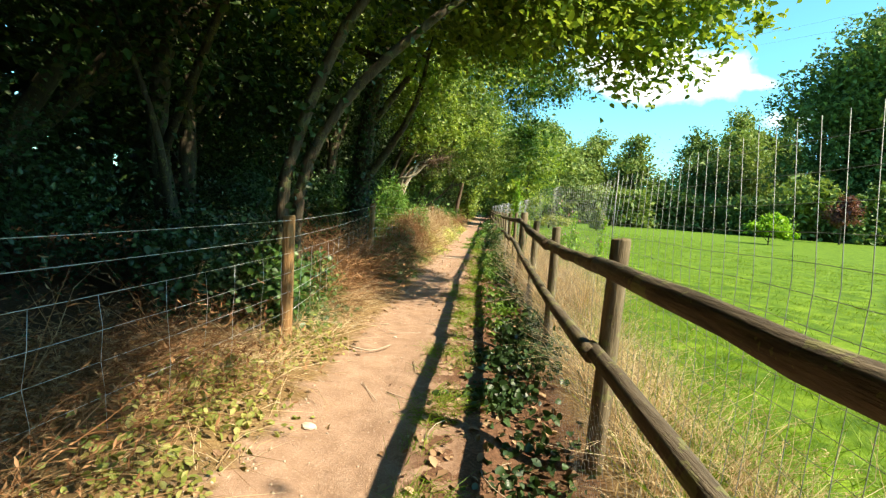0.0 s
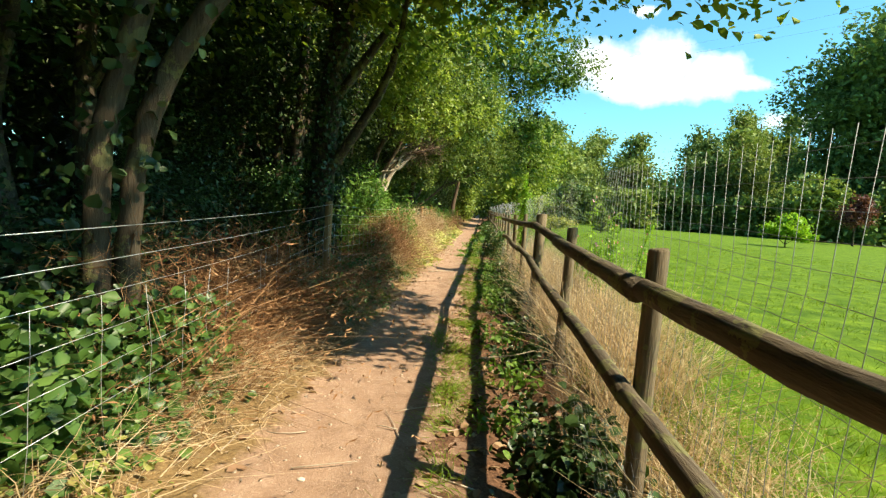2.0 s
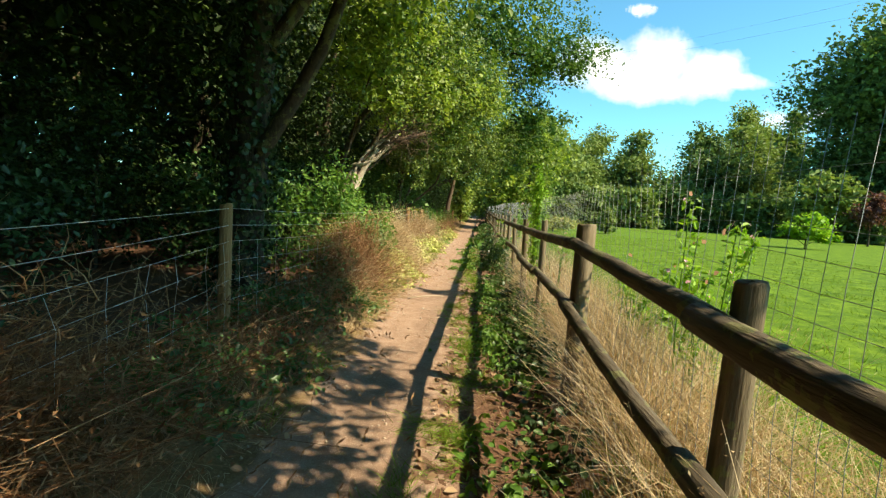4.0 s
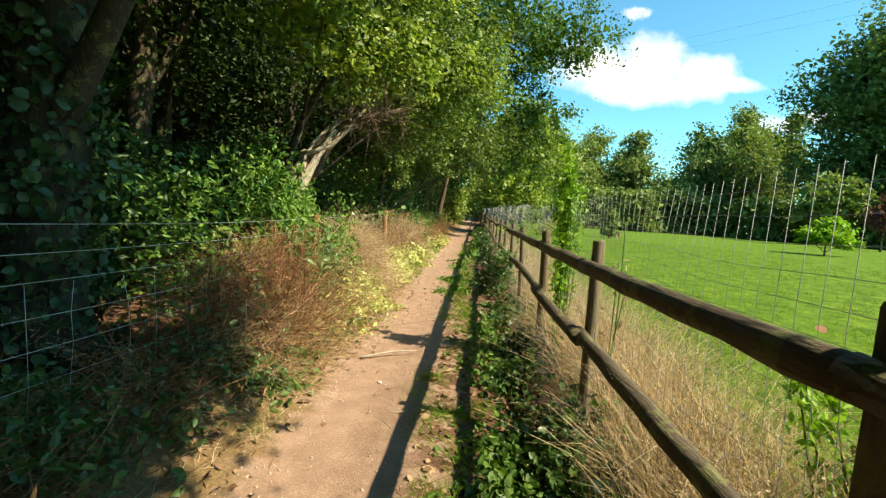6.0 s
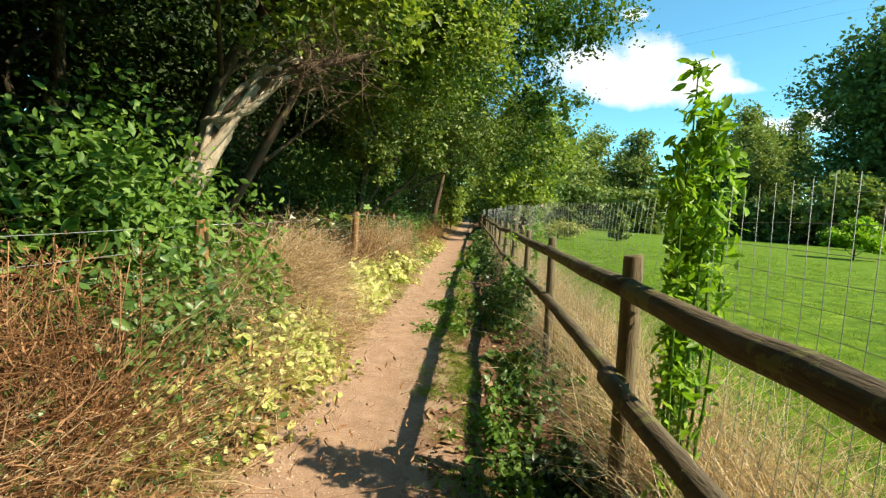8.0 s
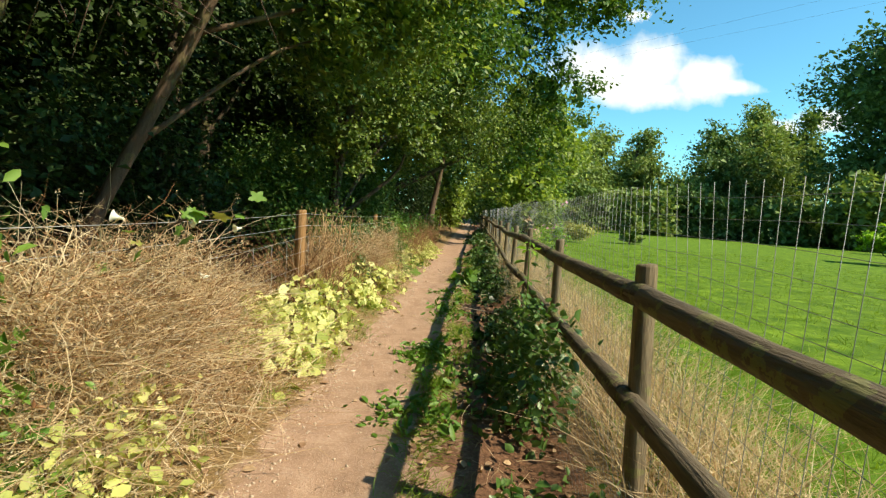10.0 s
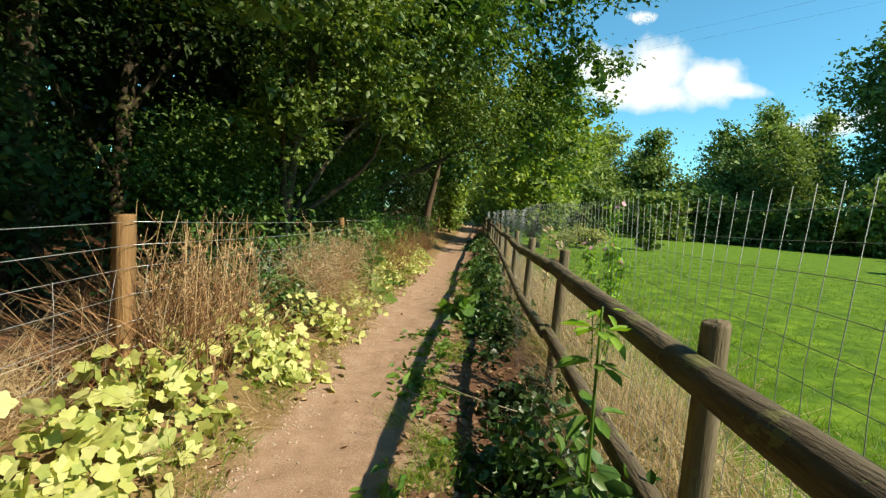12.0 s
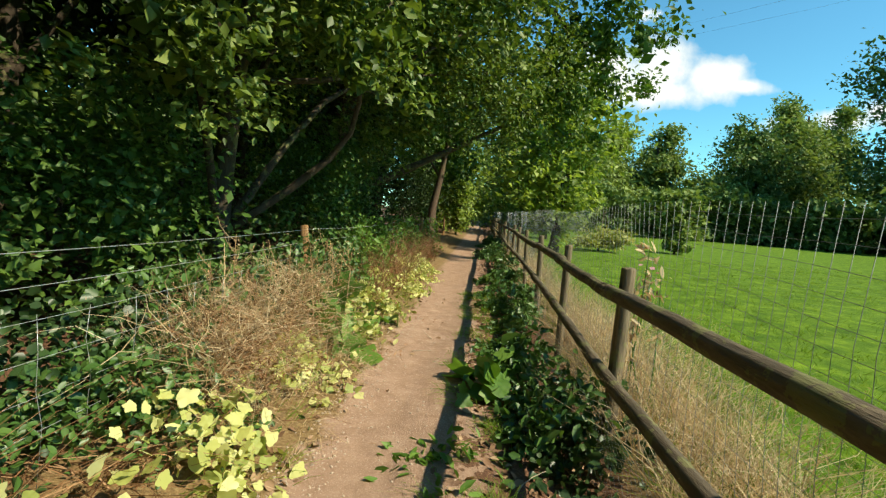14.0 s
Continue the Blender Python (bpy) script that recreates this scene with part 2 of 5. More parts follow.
def tube(points, radii, sides=8, wobble=0.0, seed=0):
    """A tapering round limb through the points, closed at both ends by a tight last ring."""
    P = np.asarray(points, float)
    n = len(P)
    R = np.broadcast_to(np.asarray(radii, float), (n,))
    T = unit(np.gradient(P, axis=0))
    ref = np.array([0.31, 0.2, 0.93]) if abs(T[:, 2]).mean() < 0.8 else np.array([1.0, 0.13, 0.0])
    A = unit(np.cross(T, ref))
    B = np.cross(T, A)
    a = np.arange(sides) * 2 * np.pi / sides
    ring = np.cos(a)[None, :, None] * A[:, None] + np.sin(a)[None, :, None] * B[:, None]
    r = np.repeat(R[:, None], sides, 1)
    if wobble:
        g = np.random.default_rng(seed)
        r = r * (1 + wobble * g.normal(size=(n, sides)))
    V = P[:, None] + ring * r[..., None]
    cap0, cap1 = P[0] + (V[0] - P[0]) * 0.05, P[-1] + (V[-1] - P[-1]) * 0.05
    V = np.concatenate([cap0[None], V, cap1[None]]).reshape(-1, 3)
    i, j = np.meshgrid(np.arange(n + 1), np.arange(sides), indexing="ij")
    j2 = (j + 1) % sides
    F = np.stack([i * sides + j, i * sides + j2, (i + 1) * sides + j2, (i + 1) * sides + j], -1).reshape(-1, 4)
    return V, F


def bend(points, steps=6):
    """A smooth line through a few points."""
    P = np.asarray(points, float)
    t = np.linspace(0, len(P) - 1, steps)
    out = []
    for s in t:
        i = min(int(s), len(P) - 2)
        f = s - i
        p0, p1, p2, p3 = P[max(i - 1, 0)], P[i], P[i + 1], P[min(i + 2, len(P) - 1)]
        out.append(0.5 * (2 * p1 + (p2 - p0) * f + (2 * p0 - 5 * p1 + 4 * p2 - p3) * f * f + (3 * p1 - p0 - 3 * p2 + p3) * f ** 3))
    return np.array(out)


def frames_of(n, g, up=0.6, way=None):
    """Random leaf axes: along, across, normal."""
    N = unit(g.normal(size=(n, 3)) + np.array([0, 0, up]) + (0 if way is None else way))
    D = g.normal(size=(n, 3))
    D = unit(D - (D * N).sum(1, keepdims=True) * N)
    return D, np.cross(N, D), N


def leaves(P, size, g, up=0.6, aspect=0.55, rich=True, way=None, vary=0.35, axes=None):
    """Folded pointed leaves at the points P: two quads each when rich, else a folded rhomb."""
    P = np.asarray(P, float)
    n = len(P)
    D, S, N = frames_of(n, g, up, way) if axes is None else axes
    L = (size * (1 + vary * g.normal(size=n))).clip(size * 0.3, size * 1.6)[:, None]
    W = L * aspect * 0.5
    fold = N * W * g.uniform(0.1, 0.7, size=(n, 1))
    droop = N * L * g.uniform(-0.25, 0.05, size=(n, 1))
    base, tip = P - D * L * 0.5, P + D * L * 0.5 + droop
    if rich:
        a, b = P - D * L * 0.22, P + D * L * 0.16 + droop * 0.3
        V = np.stack([base, a - S * W * 0.85 + fold, b - S * W + fold, tip, b + S * W + fold, a + S * W * 0.85 + fold], 1)
        F = np.array([[0, 1, 2, 3], [0, 3, 4, 5]])
    else:
        V = np.stack([base, P - S * W + fold, tip, P + S * W + fold], 1)
        F = np.array([[0, 1, 2], [0, 2, 3]])
    k = V.shape[1]
    return V.reshape(-1, 3), (np.arange(n)[:, None, None] * k + F[None]).reshape(-1, F.shape[1])


def broad_leaves(P, size, g, up=0.85, lobes=5, vary=0.35, cut=0.22):
    """Broad lobed leaves: a cupped fan of twenty corners."""
    P = np.asarray(P, float)
    n, k = len(P), 20
    D, S, N = frames_of(n, g, up, np.array([0.5, -0.3, 0.0]))
    R = (size * 0.5 * (1 + vary * g.normal(size=n))).clip(size * 0.15, size)[:, None, None]
    a = np.arange(k) * 2 * np.pi / k
    rad = 1 - cut * (0.5 + 0.5 * np.cos(a * lobes)) - 0.35 * np.exp(-((a - np.pi) / 0.35) ** 2)
    cup = g.uniform(-0.25, 0.3, size=(n, 1, 1)) * (np.cos(2 * a) ** 2)[None, :, None]
    ring = P[:, None] + R * rad[None, :, None] * (np.cos(a)[None, :, None] * D[:, None] + np.sin(a)[None, :, None] * S[:, None] + cup * N[:, None])
    V = np.concatenate([P[:, None], ring], 1)
    i = np.arange(k)
    F = np.stack([np.zeros(k, int), 1 + i, 1 + (i + 1) % k], 1)
    return V.reshape(-1, 3), (np.arange(n)[:, None, None] * (k + 1) + F[None]).reshape(-1, 3)


def ribbons(P, way, length, width, g, droop=0.4, segs=3, vary=0.3, kink=0.07):
    """Curved blades or stalks from the points P, starting along way and sinking over."""
    P = np.asarray(P, float)
    n = len(P)
    W = unit(np.asarray(way, float))
    L = (length * (1 + vary * g.normal(size=n))).clip(length * 0.25, length * 1.3)
    side = unit(np.cross(W, g.normal(size=(n, 3))))
    fall = unit(W * [1, 1, 0] + g.normal(size=(n, 3)) * [0.5, 0.5, 0.05]) * [1, 1, 0] + np.array([0, 0, -0.6])
    d = droop * g.uniform(0.3, 1.6, size=n)
    rows, off = [], np.zeros((n, 3))
    for s in np.linspace(0, 1, segs + 1):
        c = P + W * (L * s)[:, None] + fall * (L * d * s * s * 0.6)[:, None] + off
        off = off + g.normal(size=(n, 3)) * [1, 1, 0.6] * (kink * 3 / segs * L)[:, None]
        w = width * (1 - 0.85 * s) * 0.5
        rows += [c - side * w, c + side * w]
    V = np.stack(rows, 1)
    k = 2 * (segs + 1)
    F = np.array([[2 * i, 2 * i + 1, 2 * i + 3, 2 * i + 2] for i in range(segs)])
    return V.reshape(-1, 3), (np.arange(n)[:, None, None] * k + F[None]).reshape(-1, 4)


def grains(P, size, g, aspect=0.4):
    """Small folded scales, one quad each: seed husks and dry flower bits."""
    D, S, N = frames_of(len(P), g, 0.2)
    L = (size * g.uniform(0.5, 1.5, len(P)))[:, None]
    V = np.stack([P - D * L * 0.5, P - S * L * aspect * 0.5 + N * L * 0.1, P + D * L * 0.5, P + S * L * aspect * 0.5 + N * L * 0.1], 1)
    return V.reshape(-1, 3), np.arange(len(P) * 4).reshape(-1, 4)


def cloud_points(blobs, n, g, clumps=60, spread=0.16, shell=0.55):
    """Leaf places: gathered in clumps near the skin of overlapping egg-shaped masses."""
    out = []
    vol = np.array([b[3] * b[4] * b[5] for b in blobs]) ** 0.67
    for b, share in zip(blobs, vol / vol.sum()):
        c, r = np.array(b[:3], float), np.array(b[3:6], float)
        m, k = max(3, int(clumps * share * len(blobs))), int(n * share)
        dirs = unit(g.normal(size=(m, 3)))
        rad = shell + (1 - shell) * g.random(m) ** 0.6
        rad = np.minimum(rad * (1 + 0.18 * g.normal(size=m)), 1.06)
        centres = c + dirs * r * rad[:, None]
        pick = g.integers(0, m, k)
        size = (0.5 + g.random(m)) * spread * (r.prod() ** (1 / 3))
        out.append(centres[pick] + g.normal(size=(k, 3)) * size[pick][:, None] * [1, 1, 0.75])
    return np.concatenate(out)


def ground_z(u, y):
    """Height of the ground: a trodden hollow, a low bank under the left fence, a shallow ditch by the rails."""
    u, y = np.asarray(u, float), np.asarray(y, float)
    bank = 0.16 / (1 + np.exp(np.clip((u + 2.25) / 0.13, -50, 50)))
    ditch = -0.07 * np.exp(-((u + 0.3) / 0.22) ** 2)
    hollow = -0.02 * np.exp(-((u + 1.4) / 0.35) ** 2)
    near = np.exp(-(np.maximum(abs(u + 1) - 5, 0) / 4) ** 2)
    lumps = 0.012 * np.sin(u * 5.1 + y * 1.7) * np.sin(y * 2.3 - u) + 0.008 * np.sin(u * 13 + 1.3 * y) * np.sin(y * 9.1 + u * 3)
    return bank + ditch + hollow + lumps * near


def on_ground(u, y, dz=0.0):
    u, y = np.asarray(u, float), np.asarray(y, float)
    return np.stack([fence_x(y) + u, y, ground_z(u, y) + dz], -1)


# ---- ground: one sheet to the horizon ----
def make_ground():
    us = np.concatenate([-np.geomspace(900, 4.2, 26), np.arange(-4, 2.01, 0.07), np.geomspace(2.3, 900, 28)])
    ys = np.concatenate([-np.geomspace(400, 3.4, 14), np.arange(-3, 32.01, 0.1), np.geomspace(32.6, 1200, 34)])
    U, Y = np.meshgrid(us, ys, indexing="ij")
    V = on_ground(U, Y).reshape(-1, 3)
    a, b = len(us), len(ys)
    i, j = np.meshgrid(np.arange(a - 1), np.arange(b - 1), indexing="ij")
    F = np.stack([i * b + j, (i + 1) * b + j, (i + 1) * b + j + 1, i * b + j + 1], -1).reshape(-1, 4)
    ob = part("ground", (V, F), M_GROUND, smooth=True)
    at = ob.data.attributes.new("u", "FLOAT", "POINT")
    at.data.foreach_set("value", U.ravel().astype(np.float32))
    tagged(ob, "trodden brown earth path between leaf-littered verges and a green meadow", "ground", kind="structure")


make_ground()


# ---- wooden post and rail fence ----
POST_Y = [-2.8, -0.9, 1.05, 2.98, 4.9, 6.77, 8.7, 10.64, 12.42, 14.45, 16.44, 18.6, 20.65, 22.5]
POST_Y += [22.5 + 1.95 * k for k in range(1, 24)]
SQUARE = {6, 7, 9, 11, 12, 15, 18}


# post tops, post widths and the rise and fall of the two rails along the walk
POST_TOP = {3: 1.22, 4: 1.2, 5: 1.21, 6: 1.3, 7: 1.275, 8: 1.25, 9: 1.215, 10: 1.2, 11: 1.215, 12: 1.19}
POST_WIDTH = {3: 1.38, 4: 1.15, 5: 1.18, 6: 1.65, 7: 0.98, 8: 1.25, 9: 1.12, 10: 1.02, 11: 1.15}
TOP_RAIL = ([1.05, 2.98, 4.9, 6.77, 8.7, 10.64, 12.42, 14.45, 16.44, 18.6, 20.65, 22.5], [1.09, 1.073, 1.045, 1.075, 1.148, 1.122, 1.105, 1.095, 1.072, 1.087, 1.035, 1.045])
LOW_RAIL = ([1.05, 2.98, 4.9, 6.77, 8.7, 10.64, 12.42, 14.45, 16.44, 18.6, 20.65, 22.5], [0.66, 0.63, 0.605, 0.64, 0.72, 0.695, 0.67, 0.67, 0.615, 0.6, 0.53, 0.58])


def post_mesh(square, h, r, seed):
    g = np.random.default_rng(seed)
    zs = np.array([-0.12, 0.2, 0.5, 0.8, h - 0.012, h])
    rr = np.array([1.05, 1.03, 1.0, 0.99, 0.97, 0.88]) * r
    sides = 4 if square else 14
    ang = (np.arange(sides) + 0.5) * 2 * np.pi / sides
    rad = rr[:, None] * (1 + 0.03 * g.normal(size=(len(zs), sides)))
    if square:
        rad = rad * 1.25
    V = np.stack([np.cos(ang)[None] * rad, np.sin(ang)[None] * rad, np.repeat(zs[:, None], sides, 1)], -1)
    V[-1, :, 2] += np.cos(ang) * r * 0.12
    inner = V[-1] * [0.05, 0.05, 1]
    V = np.concatenate([V, inner[None]]).reshape(-1, 3)
    n = len(zs) + 1
    i, j = np.meshgrid(np.arange(n - 1), np.arange(sides), indexing="ij")
    j2 = (j + 1) % sides
    return V, np.stack([i * sides + j, i * sides + j2, (i + 1) * sides + j2, (i + 1) * sides + j], -1).reshape(-1, 4)


def make_rail_fence():
    g = np.random.default_rng(11)
    fence = new("rail_fence")
    tagged(fence, "weathered brown post and rail fence beside the path", "fence")
    rounds = [mesh_of("post", *post_mesh(False, 1.2, 0.036, s), M_POST, True) for s in range(3)]
    squares = [mesh_of("post", *post_mesh(True, 1.2, 0.034, s), M_POST) for s in range(2)]
    for k, y in enumerate(POST_Y):
        me = squares[k % 2] if k in SQUARE else rounds[k % 3]
        ob = new("post", me)
        ob.parent = fence
        h = POST_TOP.get(k, 1.2) / 1.2
        w = POST_WIDTH.get(k, 1.1)
        ob.matrix_basis = pose(fence_x(y) + 0.005, y, 0, g.normal() * 1.0, g.normal() * 1.2, g.uniform(-12, 12)) @ Matrix.Diagonal((w, w, h, 1))
    for rise, r, name in ((TOP_RAIL, 0.045, "top_rail"), (LOW_RAIL, 0.042, "lower_rail")):
        ends = [(fence_x(y) - 0.07, y, float(np.interp(y, *rise)) + g.normal() * 0.004) for y in POST_Y]
        for (a, b) in zip(ends[:-1], ends[1:]):
            a, b = np.array(a), np.array(b)
            d = (b - a) / np.linalg.norm(b - a)
            s = np.linspace(0, 1, 9)
            P = (a - d * 0.06) + np.outer(s, b - a + 0.12 * d)
            P[:, 2] += np.sin(s * np.pi) * g.uniform(-0.012, 0.008) + g.normal(size=9) * 0.003
            P[:, 0] += np.sin(s * np.pi) * g.normal() * 0.008 + (0.016 if g.random() < 0.5 else -0.012)
            R = r * np.linspace(g.uniform(0.93, 1.08), g.uniform(0.93, 1.08), 9) * (1 + 0.02 * g.normal(size=9))
            part(name, tube(P, R, 14, 0.025, int(g.integers(1e6))), M_RAIL, fence, smooth=True)


make_rail_fence()


def wire_run(P, r, sides=3):
    return tube(P, r, sides)


def mesh_top(y):
    return 1.56 + 0.1 * np.exp(-((y - 7.8) / 1.6) ** 2) + 0.02 * np.sin(y * 1.3)


def make_mesh_fence():
    """Tall welded mesh fixed to the field side of the posts, in rolls that overlap at stakes."""
    fence = new("wire_mesh_fence")
    tagged(fence, "tall grey galvanised welded wire mesh fixed behind the wooden fence", "wire fence")
    g = np.random.default_rng(12)
    cell, r = 0.076, 0.0011
    cuts = [-2.5, 3.6, 8.2, 12.6, 17.4, 22.5, 30.0, 42.0, 60.0]
    for a, b in zip(cuts[:-1], cuts[1:]):
        ys = np.arange(a, b, cell)
        lean = g.normal() * 0.015
        off = 0.1 + 0.02 * np.sin(ys * 1.1) + 0.012 * np.sin(ys * 3.7 + a)
        top = mesh_top(ys) + g.normal() * 0.02
        pieces = []
        thick = r if a < 25 else r * 1.2
        for y, o, t in zip(ys, off, top):
            zz = np.linspace(0.02, t, 5)
            x = fence_x(y) + o + lean * zz + 0.02 * np.sin(zz * 4 + y * 2.0)
            pieces.append(wire_run(np.stack([x, y + 0.006 * np.sin(zz * 7 + y * 5) + (zz - 0.8) * 0.012 * np.sin(y * 0.9), zz], -1), thick))
        for k in range(21):
            f = (k + 0.3) / 21
            zz = 0.03 + (top - 0.03) * f
            x = fence_x(ys) + off + lean * zz + 0.02 * np.sin(zz * 4 + ys * 2.0)
            sel = np.unique(np.append(np.arange(0, len(ys), 2), len(ys) - 1))
            pieces.append(wire_run(np.stack([x, ys, zz + 0.004 * np.sin(ys * 6 + k)], -1)[sel], thick * 0.9))
        part("mesh_roll", join(pieces), M_MESH, fence)
        if a < 3:
            zz = np.linspace(-0.1, float(top[-1]) + 0.05, 5)
            y = b - 0.12
            part("stake", tube(np.stack([fence_x(y) + 0.12 + 0 * zz, y + 0 * zz, zz], -1), 0.0032, 6), M_MESH, fence, "thin steel stake")
    # fine rabbit netting along the foot of the rails
    pieces = []
    step, rows_n = 0.045, 14
    ys = np.arange(0.2, 24.0, step)
    for k in range(rows_n):
        z = 0.02 + k * 0.04 + 0.014 * np.where((np.arange(len(ys)) + k) % 2, 1, -1) + ground_z(-0.2, ys) * 0.5
        x = fence_x(ys) - 0.13 + 0.02 * np.sin(ys * 2.2) + 0.01 * np.sin(ys * 7 + k)
        pieces.append(wire_run(np.stack([x, ys, z], -1), 0.0007))
    part("rabbit_netting", join(pieces), M_MESH, fence, "fine grey wire netting at the foot of the fence")


make_mesh_fence()

# ---- stock fence on the wood's edge ----
STAKES = [(-2.55, -4.6), (-1.9, -0.6), (-1.05, 4.4), (-1.2, 9.2), (-0.8, 13.7), (-0.42, 17.9), (-0.27, 23.1), (0.16, 27.9), (0.5, 32.5), (0.85, 37.2), (1.2, 42.0)]


def stake_top(y):
    return 1.16 + 0.11 * math.exp(-((y - 9.2) / 2.0) ** 2) + 0.12 / (1 + math.exp(-(y - 14) / 1.5)) - 0.12 / (1 + math.exp(-(y - 21) / 1.0))


def make_stock_fence():
    fence = new("stock_fence")
    tagged(fence, "orange-brown timber stakes with strained wire and stock netting", "fence")
    g = np.random.default_rng(13)
    sq = mesh_of("stake", *post_mesh(True, 1.0, 0.05, 5), M_STAKE)
    rd = mesh_of("stake", *post_mesh(False, 1.0, 0.05, 6), M_STAKE, True)
    for k, (x, y) in enumerate(STAKES):
        ob = new("stake", sq if k % 3 == 2 else rd)
        ob.parent = fence
        ob.matrix_basis = pose(x, y, 0, g.normal(), g.normal() * 1.5, g.uniform(-15, 15)) @ Matrix.Diagonal((1, 1, stake_top(y), 1))
    S = np.array(STAKES)
    heights = [-0.035, -0.17, -0.3, -0.46, -0.62, -0.78]
    for k, dz in enumerate(heights):
        for (a, b) in zip(S[:-1], S[1:]):
            s = np.linspace(0, 1, 9)
            P = np.stack([a[0] + (b[0] - a[0]) * s + 0.05, a[1] + (b[1] - a[1]) * s, stake_top(a[1]) + (stake_top(b[1]) - stake_top(a[1])) * s + dz], -1)
            P[:, 2] -= np.sin(s * np.pi) * (0.02 + 0.015 * g.random()) * (1 if k < 2 else 1.6)
            part("strand", tube(P, 0.0019 if k < 2 else 0.0016, 4), M_WIRE, fence)
    for (a, b) in zip(S[:-2], S[1:-1]):
        n = int(abs(b[1] - a[1]) / 0.3)
        for i in range(n):
            s = (i + 0.5 + 0.15 * g.normal()) / n
            t = stake_top(a[1] + (b[1] - a[1]) * s)
            sag = math.sin(s * math.pi) * 0.04
            zz = np.array([t - 0.3 - sag, t - 0.46 - sag, t - 0.62 - sag, t - 0.78 - sag, 0.12])
            P = np.stack([a[0] + (b[0] - a[0]) * s + 0.05 + g.normal(size=5) * 0.006, a[1] + (b[1] - a[1]) * s + np.cumsum(g.normal(size=5)) * 0.018, zz], -1)
            part("netting_stay", tube(P, 0.0014, 3), M_WIRE, fence)


make_stock_fence()


# ---- trees ----
def make_tree(label, line, radii, limbs, blobs, n, size, material, seed, bark=M_BARK, ivy=0, rich=True, clumps=70, spread=0.16, shell=0.55, category="tree", name="tree", up=0.5, fill=0.2, fill_size=1.6):
    """A tree: tapering trunk along a line, limbs to their tips, a crown of leaves round several masses."""
    g = np.random.default_rng(seed)
    root = new(name)
    root.location = line[0]
    tagged(root, label, category)
    o = np.array(line[0])
    P = bend(line, 12)
    R = np.interp(np.linspace(0, 1, 12), np.linspace(0, 1, len(radii)), radii)
    R[0] *= 1.35
    V, F = tube(P - o, R, 11, 0.05, seed)
    part("trunk", (V, F), bark, root, smooth=True)
    tips = [np.array(b[:3]) for b in blobs] if limbs is None else [np.array(t, float) for t in limbs]
    for t in tips:
        i = int(np.argmin(np.linalg.norm(P - (t - [0, 0, 0.6 * abs(t[2] - P[-1][2]) + 0.6]), axis=1)))
        s = P[max(i, 2)]
        m = (s + t) / 2 + g.normal(size=3) * 0.12 * np.linalg.norm(t - s) + [0, 0, 0.1 * np.linalg.norm(t - s)]
        r0 = R[max(i, 2)] * 0.5
        part("limb", tube(bend([s, m, t], 8) - o, np.linspace(r0, r0 * 0.2, 8), 7, 0.06, seed + 1), bark, root, smooth=True)
    n, size = int(n * 0.6), size * 1.28
    pts = cloud_points(blobs, n, g, clumps, spread, shell)
    pts = pts[pts[:, 2] > 0.15]
    crown = leaves(pts - o, size, g, up, 0.58, rich, np.array(SUN_WAY) * 1.1)
    part("crown", crown, material, root)
    if fill:
        inner = cloud_points([(*b[:3], *(0.62 * q for q in b[3:6])) for b in blobs], int(n * fill), g, clumps, spread * 1.5, 0.2)
        part("inner_foliage", leaves(inner[inner[:, 2] > 0.2] - o, size * fill_size, g, up, 0.7, False, np.array(SUN_WAY) * 0.8), material, root)
    if ivy:
        k = g.integers(0, 11, ivy)
        f = g.random((ivy, 1))
        c = P[k] * (1 - f) + P[k + 1] * f
        d = unit(g.normal(size=(ivy, 3)) * [1, 1, 0.1])
        rr = (R[k] + 0.03 + 0.14 * g.random(ivy) ** 2)[:, None]
        part("ivy", leaves(c + d * rr - o, 0.06, g, 0.1, 0.85, True, d * 1.5), M_IVY, root, "dark climbing ivy leaves")
    return root


# twin-stemmed tree just behind the stock fence
make_tree("slender pale-barked tree leaning over the path behind the wire", [(-1.56, 5.62, 0), (-1.56, 5.62, 1.3), (-1.48, 5.62, 1.75), (-1.2, 5.6, 2.57), (-0.7, 5.5, 3.45), (0.5, 5.6, 5.0)], (0.075, 0.065, 0.062, 0.06, 0.05, 0.03),
          [(1.4, 6.4, 4.5), (-0.4, 5.0, 4.6)],
          [(0.7, 6.0, 5.1, 1.9, 1.8, 1.0), (2.6, 6.4, 4.5, 1.7, 1.2, 0.8), (-1.0, 5.0, 5.0, 1.8, 2.0, 1.2), (1.1, 8.3, 4.3, 1.5, 1.2, 0.8), (3.6, 7.6, 5.0, 1.1, 1.0, 0.7)], 26000, 0.062, M_HAZEL, 21, bark=M_STEM, ivy=300)
make_tree("second leaning stem of the pale-barked tree by the wire", [(-1.42, 5.7, 0), (-1.42, 5.7, 1.3), (-1.1, 5.7, 2.15), (-0.4, 5.75, 3.0), (0.8, 6.0, 4.1)], (0.07, 0.06, 0.055, 0.05, 0.03),
          [(2.0, 6.4, 3.7)], [(2.2, 6.2, 3.5, 1.4, 0.8, 0.65), (1.2, 7.3, 4.0, 1.1, 0.9, 0.6)], 8000, 0.062, M_HAZEL, 22, bark=M_STEM, ivy=160)
